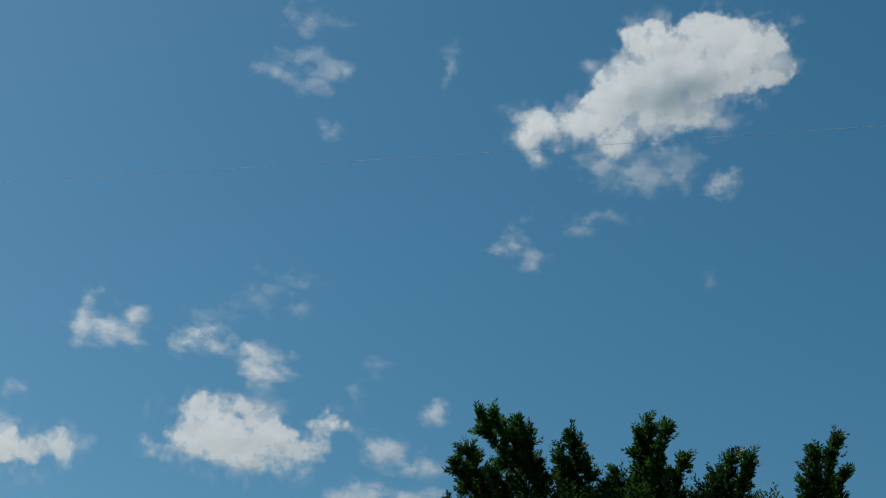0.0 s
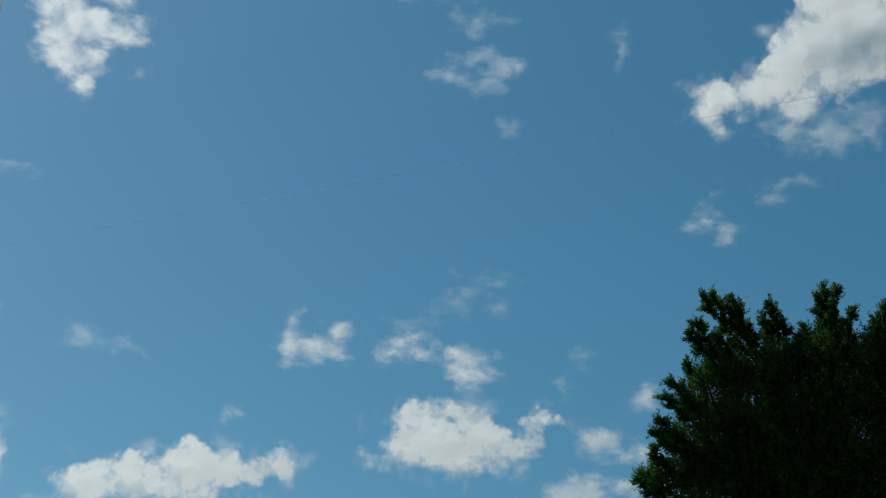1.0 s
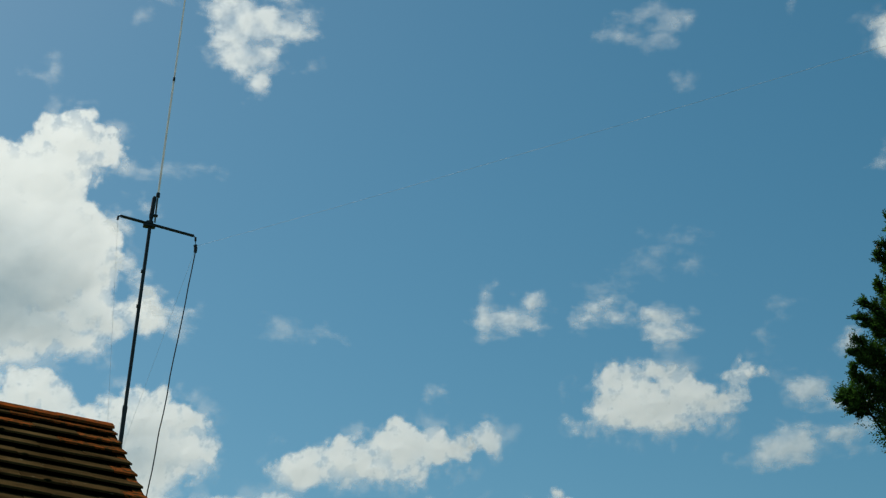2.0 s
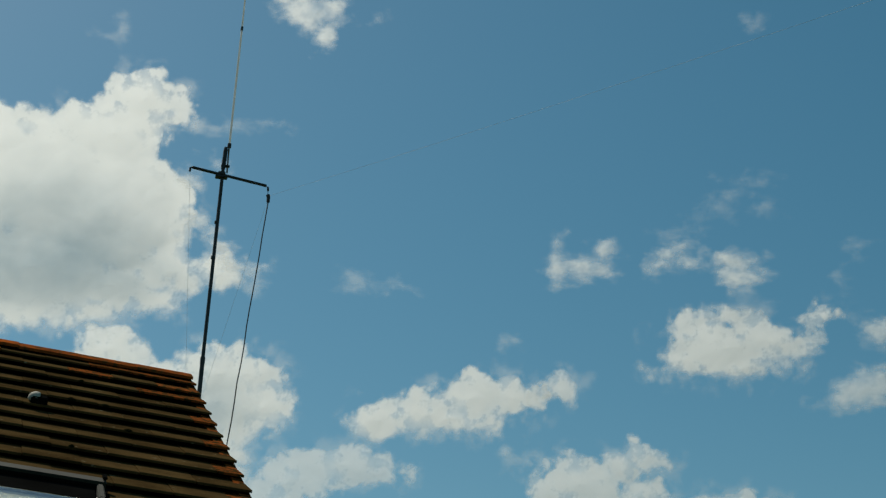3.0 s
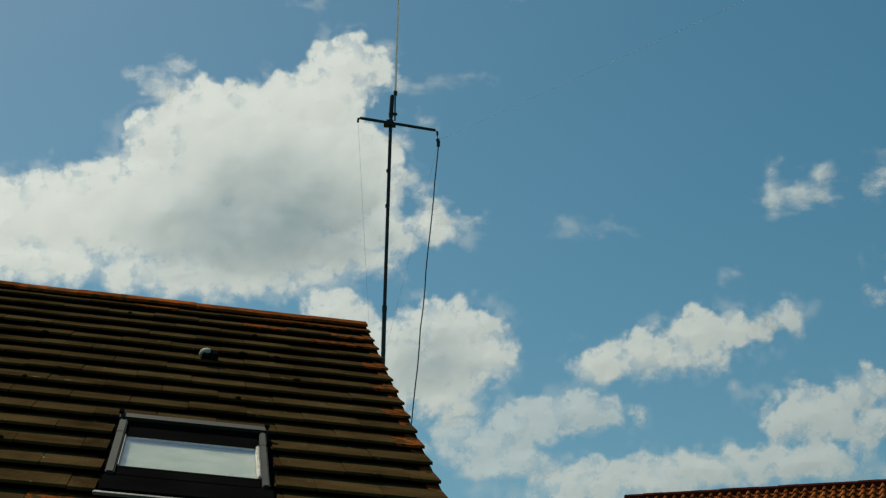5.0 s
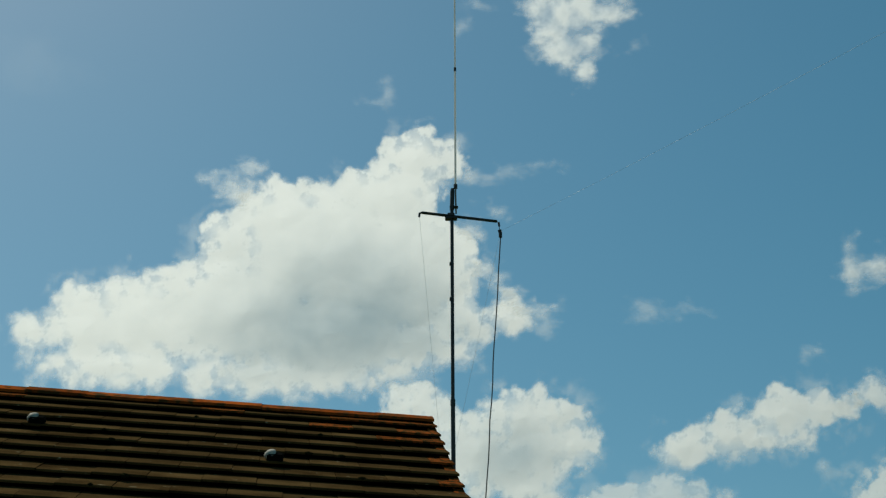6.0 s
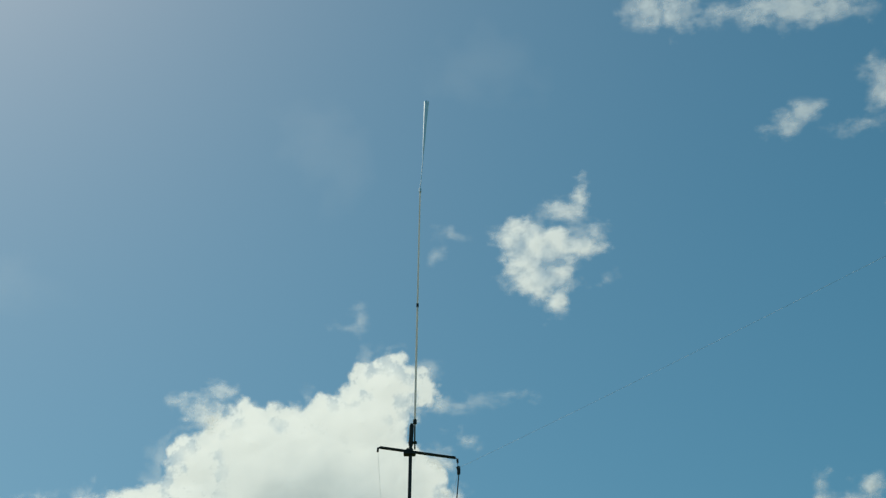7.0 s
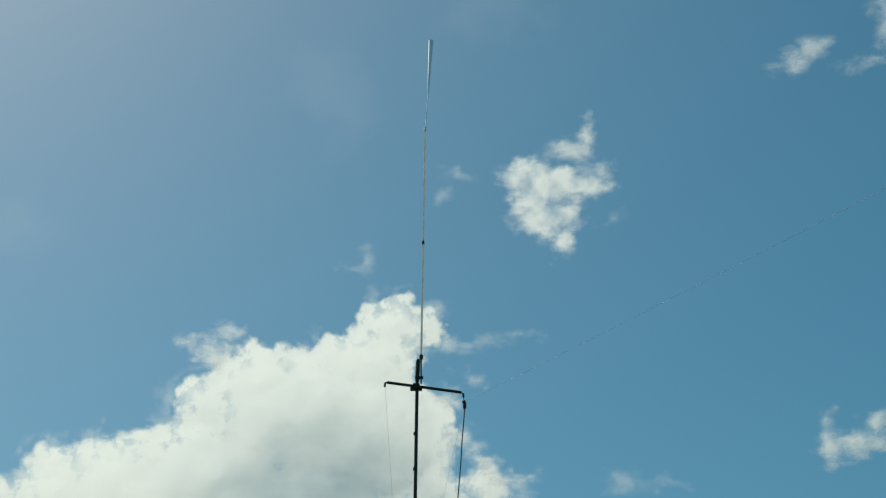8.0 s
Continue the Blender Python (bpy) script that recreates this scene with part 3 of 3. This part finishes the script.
for i in range(int(RL / 0.46)):
    bm = bmesh.new()
    tube(bm, [(0, 0, 0), (0.463, 0, 0)], 0.15, 14)
    part("ridge_tile", bm, M_RED_RIDGE, red_house, "", pose(i * 0.46, 0, RED_A.z - 0.13 + rnd.uniform(-0.008, 0.008), 0, rnd.uniform(-0.6, 0.6), 0))
bm = bmesh.new()
bmesh.ops.create_uvsphere(bm, u_segments=12, v_segments=8, radius=0.085)
part("roof_vent", bm, M_WHITE, red_house, "small pale roof vent", RF @ Matrix.Translation((5.70, -1.55, 0.12)), True)

# ---------------------------------------------------------------- tree
# rounded masses of the crown: place and radius
CROWN = [
    (2.54, 4.37, 4.18, 0.07), (2.64, 4.40, 4.10, 0.13), (2.63, 4.23, 4.19, 0.06), (2.78, 4.28, 4.15, 0.13), (2.75, 4.07, 4.21, 0.06), (2.91, 4.19, 4.15, 0.16), (2.58, 4.55, 4.01, 0.11), (2.72, 4.55, 3.95, 0.19), (2.56, 4.68, 3.89, 0.08), (2.88, 4.44, 3.95, 0.23), (3.06, 4.30, 3.99, 0.23), (3.03, 4.04, 4.14, 0.15), (3.18, 4.07, 4.10, 0.23), (2.46, 4.52, 4.09, 0.04), (2.46, 4.43, 4.15, 0.04), (2.46, 4.64, 3.97, 0.04), (2.45, 4.76, 3.85, 0.05), (2.71, 4.69, 3.79, 0.22), (3.01, 4.57, 3.75, 0.31), (3.27, 4.37, 3.76, 0.34), (3.44, 4.17, 3.87, 0.34), (3.15, 3.88, 4.09, 0.13), (2.90, 3.96, 4.21, 0.06),
    (3.05, 4.75, 3.15, 0.50), (3.4, 4.5, 3.0, 0.58), (2.9, 4.7, 2.6, 0.5), (3.5, 4.4, 2.4, 0.55),
    (3.2, 4.7, 2.0, 0.60), (3.5, 4.6, 1.5, 0.66), (3.0, 4.8, 1.2, 0.62), (3.3, 4.5, 0.7, 0.66)]
# shoots that stand out of them: tip, foot, half width
SHOOTS = [
    ((2.35, 4.29, 4.42), (2.56, 4.31, 4.26), 0.050), ((2.38, 4.26, 4.43), (2.56, 4.29, 4.29), 0.050), ((2.43, 4.22, 4.41), (2.57, 4.28, 4.26), 0.050), ((2.47, 4.23, 4.38), (2.59, 4.30, 4.23), 0.045), ((2.35, 4.40, 4.32), (2.52, 4.42, 4.21), 0.050), ((2.37, 4.37, 4.36), (2.53, 4.41, 4.23), 0.045), ((2.57, 4.16, 4.40), (2.65, 4.27, 4.23), 0.055), ((2.57, 4.21, 4.36), (2.65, 4.29, 4.24), 0.045), ((2.62, 4.16, 4.33), (2.66, 4.27, 4.21), 0.045), ((2.68, 4.00, 4.42), (2.78, 4.11, 4.22), 0.050), ((2.69, 3.93, 4.39), (2.76, 4.07, 4.20), 0.050), ((2.68, 4.02, 4.39), (2.78, 4.12, 4.20), 0.045), ((2.78, 3.97, 4.34), (2.83, 4.10, 4.18), 0.040), ((2.69, 4.12, 4.32), (2.79, 4.19, 4.19), 0.045), ((2.36, 4.54, 4.18), (2.50, 4.56, 4.09), 0.045), ((2.40, 4.49, 4.23), (2.51, 4.53, 4.15), 0.040), ((2.36, 4.57, 4.12), (2.49, 4.58, 4.05), 0.035), ((2.38, 4.65, 4.06), (2.52, 4.67, 3.97), 0.045), ((2.37, 4.67, 4.02), (2.51, 4.68, 3.95), 0.040), ((2.37, 4.70, 3.95), (2.50, 4.72, 3.89), 0.040), ((2.37, 4.80, 3.86), (2.51, 4.81, 3.81), 0.045), ((2.39, 4.78, 3.89), (2.52, 4.79, 3.83), 0.035), ((2.84, 3.86, 4.33), (2.92, 3.98, 4.14), 0.050), ((2.91, 3.86, 4.36), (2.97, 4.00, 4.16), 0.050), ((2.86, 3.93, 4.30), (2.94, 4.01, 4.18), 0.040), ((2.88, 4.00, 4.27), (2.96, 4.08, 4.16), 0.040), ((3.05, 3.89, 4.25), (3.09, 3.99, 4.14), 0.045), ((2.97, 3.68, 4.34), (3.05, 3.82, 4.11), 0.050), ((2.98, 3.64, 4.37), (3.07, 3.79, 4.14), 0.055), ((2.97, 3.72, 4.27), (3.05, 3.81, 4.13), 0.045), ((3.06, 3.68, 4.31), (3.12, 3.81, 4.15), 0.050), ((3.16, 3.72, 4.23), (3.20, 3.85, 4.07), 0.050), ((2.67, 4.15, 4.28), (2.73, 4.24, 4.17), 0.040), ((2.43, 4.32, 4.29), (2.53, 4.36, 4.19), 0.040)]
tree = new("tree")
TRUNK = Vector((3.25, 4.65, 0))
tree.matrix_world = EYE_SCALE @ Matrix.Translation(TRUNK)
tagged(tree, "dense dark green evergreen tree with ragged upright shoots", "tree")
part("trunk", tube(bmesh.new(), [(0, 0, -0.7), (0.03, 0.02, 0.8), (-0.02, 0.0, 1.8), (0, 0, 2.9), (-0.05, -0.1, 3.5)], 0.13, 12, 0.03), M_BARK, tree)
for cx, cy, cz, r in CROWN:
    tipv = Vector((cx, cy, cz - 0.4 * r)) - TRUNK
    base = Vector((0, 0, max(1.6, tipv.z - 1.0)))
    midp = base.lerp(tipv, 0.55) + Vector((0.05, 0.12, -0.02))
    part("limb", tube(bmesh.new(), [base, midp, tipv], 0.018, 6, 0.004), M_BARK, tree)
for tip, foot, wide in SHOOTS:
    tipv, footv = Vector(tip) - TRUNK, Vector(foot) - TRUNK
    part("twig", tube(bmesh.new(), [footv.lerp(tipv, -0.5), footv.lerp(tipv, 0.4) + Vector((0.006, 0, -0.006)), tipv], 0.006, 5, 0.0015), M_BARK, tree)

rng = np.random.RandomState(3)


def unit(v):
    return v / np.linalg.norm(v, axis=1, keepdims=True)


def foliage():
    """Sprays over and through every mass and along every shoot; each spray bears small pointed leaves on both sides."""
    roots, grows, lengths = [], [], []
    for cx, cy, cz, r in CROWN:
        count = int(21000 * min(r, 0.40) ** 1.8) + 60
        d = unit(rng.normal(size=(count, 3)))
        roots.append(np.array([cx, cy, cz]) + d * (r * (0.25 + 0.7 * rng.rand(count) ** 0.6))[:, None])
        grows.append(d * 0.7 + np.array([-0.2, 0, 0.8]) + rng.normal(size=(count, 3)) * 0.3)
        lengths.append(rng.uniform(0.05, 0.11, count))
    for tip, foot, wide in SHOOTS:
        tip, foot = np.array(tip), np.array(foot)
        axis = tip - foot
        size = np.linalg.norm(axis)
        axis /= size
        # side branchlets leave the stem in turn and point up along it, so that sky shows between them
        for j in range(int(7 + size * 42)):
            t = (j + rng.rand()) / (7 + size * 42)
            out = rng.normal(size=3)
            out -= (out @ axis) * axis
            out /= np.linalg.norm(out)
            reach = wide * (0.35 + 1.25 * t * (1.25 - 0.45 * t)) * rng.uniform(0.4, 0.95)
            way = out * 0.8 + axis * 0.85 + np.array([0, 0, 0.15])
            way /= np.linalg.norm(way)
            count = 5
            k = (np.arange(count) + rng.rand(count) * 0.5) / count
            roots.append(tip - axis * size * t + way * (reach * k)[:, None])
            grows.append(way * 0.9 + rng.normal(size=(count, 3)) * 0.28)
            lengths.append(rng.uniform(0.018, 0.042, count))
        count = int(10 + 60 * size)
        t = rng.rand(count)
        roots.append(tip - axis * (size * t)[:, None])
        grows.append(axis + rng.normal(size=(count, 3)) * 0.3)
        lengths.append(rng.uniform(0.03, 0.05, count))
    root, grow, length = np.concatenate(roots) - np.array(TRUNK), unit(np.concatenate(grows)), np.concatenate(lengths)
    count = len(root)
    side = unit(np.cross(grow, rng.normal(size=(count, 3))))
    nrm = np.cross(grow, side)
    blocks = []
    for j in range(11):
        t = j / 10
        s = 1 if j % 2 else -1
        size = (rng.uniform(0.015, 0.026, count) * (1.05 - 0.5 * t))[:, None]
        roll = rng.uniform(-0.9, 0.9, count)[:, None]
        sd = side * np.cos(roll) + nrm * np.sin(roll)
        nn = np.cross(grow, sd)
        ax = unit(grow * rng.uniform(0.6, 1.0, (count, 1)) + sd * s * 0.65)
        wd = np.cross(nn, ax)
        o = root + grow * (length * t)[:, None]
        blocks.append(np.stack([o, o + ax * 0.38 * size + wd * 0.2 * size + nn * 0.06 * size, o + ax * size, o + ax * 0.38 * size - wd * 0.2 * size + nn * 0.06 * size], 1))
    co = np.concatenate(blocks).reshape(-1, 3)
    me = bpy.data.meshes.new("crown")
    me.vertices.add(len(co))
    me.vertices.foreach_set("co", co.ravel().astype(np.float32))
    me.loops.add(len(co))
    me.loops.foreach_set("vertex_index", np.arange(len(co), dtype=np.int32))
    me.polygons.add(len(co) // 4)
    me.polygons.foreach_set("loop_start", np.arange(0, len(co), 4, dtype=np.int32))
    me.update(calc_edges=True)
    me.materials.append(M_LEAF)
    ob = new("crown", me)
    ob.parent = tree


foliage()

# ---------------------------------------------------------------- the pieces of the near roof
rnd = random.Random(7)
for i in range(int(LENGTH / 0.45)):
    ridge_tile(-0.462 - i * 0.45, rnd)
lay_tiles(front_roof, True)
lay_tiles(back_roof, False)

# clumps of moss that hang on the tile tails
rnd = random.Random(21)
for i in range(26):
    bm = bmesh.new()
    bmesh.ops.create_icosphere(bm, subdivisions=2, radius=1.0)
    sx, sy, sz = rnd.uniform(0.015, 0.04), rnd.uniform(0.01, 0.022), rnd.uniform(0.01, 0.02)
    for v in bm.verts:
        v.co *= 1 + 0.35 * noise.noise(v.co * 2.3 + Vector((i * 3.1, 0, 0)))
        v.co = Vector((v.co.x * sx, v.co.y * sy, v.co.z * sz))
    k = rnd.randint(2, 14)
    mx = rnd.uniform(-5.0, -0.3)
    if k > 9 and WIN[0] - 0.2 < mx < WIN[1] + 0.2:
        mx = rnd.uniform(-5.0, -3.4)
    part("moss_clump", bm, M_MOSS, front_roof, "", Matrix.Translation((mx, -k * GAUGE - 0.045 + rnd.uniform(-0.02, 0.02), 0.030)))

# ---------------------------------------------------------------- clouds of the sky
cloud("large grey-based white cumulus cloud with bright ragged rim", -7.66, 23.64, 1.00, "c", [
    (5.30, 5.24, 1.70, 1.17), (4.34, 3.71, 2.23, 1.70), (0.45, 2.74, 2.12, 1.70), (-1.54, 1.78, 1.27, 1.06), (2.17, 1.49, 4.03, 2.65), (4.70, 1.01, 3.18, 2.76), (-0.80, -0.75, 3.61, 2.33), (2.32, -1.41, 4.24, 2.02), (-4.41, -1.16, 2.33, 1.80), (-6.38, -1.46, 1.70, 1.59), (-6.63, -0.57, 1.06, 0.95), (-4.46, -0.13, 1.27, 0.85), (-2.86, -0.05, 1.70, 1.06), (5.26, -1.68, 2.33, 1.17), (7.23, -0.84, 1.27, 0.95), (9.02, -0.43, 1.27, 0.68), (-8.33, -1.78, 0.95, 0.74), (-5.33, -2.84, 3.18, 0.95), (-0.07, -2.99, 4.88, 0.85)], [
    (3.20, 0.10, 3.20, 2.30), (4.90, -1.20, 2.60, 1.70), (1.20, -1.60, 3.40, 1.50)])
cloud("small ragged white cloud scraps beside the large cumulus", -1.34, 25.49, 0.75, "w", [
    (-6.33, 3.00, 0.55, 0.32), (-7.33, 2.40, 0.68, 0.32), (-6.88, 2.00, 0.55, 0.34), (3.97, -2.33, 0.76, 0.21), (2.55, 1.38, 0.32, 0.15), (1.79, 0.62, 0.34, 0.25), (2.02, -0.88, 0.51, 0.42), (2.65, -1.33, 0.51, 0.30), (3.01, -1.81, 0.42, 0.30), (4.40, -3.06, 0.34, 0.13)])
cloud("thin white streak of cloud", 1.86, 28.25, 0.45, "w", [
    (-0.28, -0.02, 0.89, 0.15), (1.39, 0.25, 0.51, 0.19), (-1.12, -0.23, 0.51, 0.11)])
cloud("white cumulus cloud standing low behind the tiled roof", 1.74, 18.20, 0.95, "c", [
    (-3.30, 1.41, 1.59, 0.89), (0.67, 0.86, 2.02, 1.27), (1.61, 1.06, 1.49, 0.95), (2.44, -0.10, 1.17, 1.06), (0.24, -0.91, 2.12, 1.27), (0.85, -1.75, 1.38, 0.85), (-1.01, -0.28, 1.49, 1.70), (-3.09, -0.06, 2.55, 1.27), (1.60, -0.19, 1.70, 1.27)], [
    (0.24, -0.50, 1.70, 1.06)])
cloud("soft white cumulus cloud low over the rooftops", 5.52, 15.06, 0.70, "c", [
    (1.77, 0.98, 2.44, 0.89), (-0.11, 0.31, 1.70, 0.89), (-1.58, -0.27, 1.91, 0.68), (3.01, 0.85, 1.17, 0.53), (-0.98, -1.21, 1.17, 0.51), (0.06, -0.82, 1.49, 0.55), (-2.18, 0.15, 1.27, 0.59)])
cloud("long low bank of white cumulus cloud", 14.04, 14.61, 0.85, "c", [
    (2.26, 1.03, 2.02, 1.17), (4.11, 1.75, 1.27, 0.74), (4.98, 2.16, 0.76, 0.38), (4.42, 0.65, 1.27, 0.68), (-1.51, -0.71, 4.03, 0.85), (1.74, -0.57, 2.76, 0.76), (-5.67, -1.17, 2.33, 0.85), (-3.60, -1.22, 2.12, 0.85), (-6.76, -1.90, 2.55, 0.64)])
cloud("white cumulus cloud low in the sky", 21.98, 14.01, 0.75, "c", [
    (-0.11, 0.60, 2.02, 0.89), (-1.47, -0.37, 1.91, 0.53), (1.60, -0.24, 1.91, 0.85)])
cloud("elongated white cumulus cloud", 11.36, 18.29, 0.95, "c", [
    (-2.51, -0.54, 1.17, 0.76), (-0.84, -0.12, 1.70, 0.95), (0.83, 0.45, 1.32, 0.98), (2.36, 0.60, 1.23, 0.85), (0.16, -0.39, 2.02, 0.72)])
cloud("small white cloud puff", 15.40, 19.02, 0.85, "c", [
    (0.26, 0.13, 0.81, 0.55), (-0.27, -0.13, 0.47, 0.34)])
cloud("tiny white cloud scrap", 13.69, 18.72, 0.45, "w", [
    (0.05, 2.08, 0.36, 0.25), (-0.04, -2.08, 0.38, 0.42)])
cloud("small horned white cloud scrap", 16.31, 23.86, 0.72, "w", [
    (0.14, -0.22, 1.13, 0.45), (-0.70, -0.41, 0.43, 0.59), (-0.51, 0.32, 0.18, 0.55), (1.08, 0.30, 0.39, 0.39)])
cloud("small white cloud scrap", 20.22, 23.98, 0.85, "w", [
    (-0.21, 0.09, 0.55, 0.39), (-0.55, -0.45, 0.47, 0.23), (0.57, -0.13, 0.47, 0.20), (0.21, 0.50, 0.31, 0.18)])
cloud("small white cumulus puff", 22.97, 23.43, 0.85, "w", [
    (-0.26, 0.19, 0.82, 0.47), (0.24, -0.19, 0.51, 0.27), (-0.36, -0.39, 0.59, 0.35), (0.39, 0.38, 0.29, 0.23)])
cloud("flat-based white cumulus cloud", 23.02, 20.87, 0.95, "c", [
    (-0.79, -0.21, 2.35, 1.02), (-2.05, 0.03, 1.08, 0.66), (0.81, -0.16, 1.56, 0.78), (2.58, 0.58, 0.82, 0.35), (-2.47, -0.80, 1.21, 0.47), (-0.18, -0.89, 1.76, 0.68), (3.14, 0.72, 0.27, 0.27), (-1.05, 0.76, 0.88, 0.49)])
cloud("thin wisp of cloud", 25.14, 22.73, 0.30, "w", [
    (-1.99, -0.45, 0.39, 0.55), (-1.50, -0.71, 0.55, 0.27), (1.37, -0.00, 0.18, 0.35), (2.12, 1.18, 0.31, 0.20)])
cloud("ragged white cloud with torn edges", 5.62, 33.85, 0.85, "w", [
    (-0.61, 0.05, 1.40, 0.85), (-1.43, 0.47, 0.81, 0.55), (0.37, 1.22, 0.76, 0.42), (0.93, 1.90, 0.34, 0.55), (0.98, 0.03, 0.81, 0.59), (-0.57, -1.20, 1.17, 0.72), (0.02, -2.07, 0.47, 0.59), (-1.17, -0.76, 0.85, 0.64), (1.48, 0.37, 0.38, 0.38)])
cloud("tiny thin cloud scrap", 0.43, 32.55, 0.32, "w", [
    (0.35, 1.79, 0.42, 0.19), (-0.13, 1.09, 0.30, 0.30), (-3.30, -1.79, 0.38, 0.21), (-3.01, -1.37, 0.25, 0.42), (6.11, 0.25, 0.17, 0.13)])
cloud("thin slanting streak of cloud", 22.41, 25.74, 0.28, "w", [
    (-0.89, -0.35, 0.55, 0.21), (-0.26, 0.03, 0.52, 0.20), (0.37, 0.47, 0.47, 0.16), (1.04, 0.98, 0.52, 0.12), (1.39, -0.18, 0.47, 0.18), (-1.66, -0.93, 0.78, 0.13)])
cloud("tiny white cloud scrap", 6.93, 22.96, 0.28, "w", [
    (0.49, -0.03, 0.51, 0.25), (0.31, -0.21, 0.30, 0.17), (1.83, -0.22, 0.59, 0.13), (-2.61, 0.48, 0.17, 0.17)])
cloud("bank of white cloud high overhead", 16.54, 39.92, 0.50, "w", [
    (-4.56, 2.35, 0.72, 0.72), (-3.35, 2.13, 0.68, 0.72), (0.63, 1.70, 2.55, 0.59), (1.94, 1.19, 1.27, 0.47), (-1.35, 1.86, 0.85, 0.34), (0.65, -2.12, 0.42, 0.51), (0.00, -2.48, 0.76, 0.38), (3.48, -1.76, 0.85, 1.23), (2.53, -2.91, 0.76, 0.25)])
cloud("white cloud behind the tree", 28.37, 19.97, 0.70, "w", [
    (-1.03, -1.09, 1.29, 0.67), (-0.43, -0.62, 0.63, 0.38), (1.34, 2.47, 0.46, 0.50), (0.89, 0.53, 1.15, 0.33), (1.05, -0.82, 0.75, 0.42), (-0.09, 1.03, 0.83, 0.46), (-1.73, -1.48, 1.04, 0.38)])
cloud("large bright white cumulus cloud with wispy lower fringe", 37.52, 34.85, 0.97, "c", [
    (-4.07, -1.66, 0.78, 0.76), (-3.29, -1.49, 0.78, 0.63), (-2.39, -1.38, 0.98, 0.68), (-1.45, -0.68, 1.04, 1.17), (-0.58, -0.12, 1.30, 1.37), (0.55, 0.33, 1.56, 1.50), (1.79, 0.84, 1.56, 1.43), (3.06, 0.96, 1.17, 1.17), (0.24, -0.91, 1.30, 0.76), (1.48, -0.33, 1.17, 0.76), (-0.84, 0.90, 0.65, 0.72), (-1.26, -1.77, 1.04, 0.44), (0.46, 1.73, 1.43, 1.04), (2.36, 1.95, 1.69, 1.17), (3.90, 1.64, 1.43, 1.30)], [
    (0.59, -0.31, 1.56, 0.78), (1.83, 0.26, 1.30, 0.65)])
cloud("torn wispy fringe of cloud", 37.37, 32.17, 0.42, "w", [
    (-1.21, -0.07, 0.91, 0.50), (0.22, -0.12, 0.78, 0.59), (-0.27, -0.66, 1.04, 0.34), (-1.36, -1.83, 0.81, 0.23), (-1.92, -2.26, 0.39, 0.23), (1.35, 0.34, 0.78, 0.55), (2.92, 1.71, 0.65, 0.42), (2.27, 1.93, 0.52, 0.29), (1.52, -0.43, 0.23, 0.26), (-4.44, 1.84, 0.59, 0.26), (-1.94, 3.59, 0.31, 0.23), (2.83, -3.98, 0.18, 0.26)])
cloud("small bright scrap of white cloud", 41.11, 31.70, 0.75, "w", [
    (-0.13, -0.08, 0.42, 0.31), (0.12, 0.08, 0.26, 0.23)])
cloud("pair of small white cloud scraps", 32.56, 29.14, 0.48, "w", [
    (-0.26, -0.17, 0.29, 0.26), (-0.56, -0.47, 0.26, 0.13), (0.60, -0.58, 0.39, 0.23), (0.32, 0.88, 0.10, 0.12), (0.20, -0.02, 0.18, 0.12), (-0.28, 0.39, 0.13, 0.18)])
cloud("thin arched white cloud", 22.78, 34.31, 0.40, "w", [
    (-0.37, 0.45, 0.74, 0.27), (-1.15, -0.33, 0.62, 0.29), (0.02, -0.45, 0.66, 0.35), (0.37, 0.15, 0.58, 0.39), (1.14, 0.20, 0.27, 0.39)])
cloud("white cloud scrap high overhead", 26.21, 35.29, 0.32, "w", [
    (-3.13, 0.87, 0.82, 0.31), (-3.91, 1.01, 0.35, 0.23), (1.99, 0.14, 0.19, 0.51), (7.13, 0.81, 0.39, 0.27), (-2.05, -2.81, 0.27, 0.23)])
cloud("thin haze of cloud", -6.49, 36.67, 0.04, "h", [
    (1.01, 1.01, 1.27, 0.95), (1.82, -0.07, 0.85, 1.06), (-9.71, -5.09, 1.27, 0.64), (6.75, 4.10, 1.49, 0.85)])
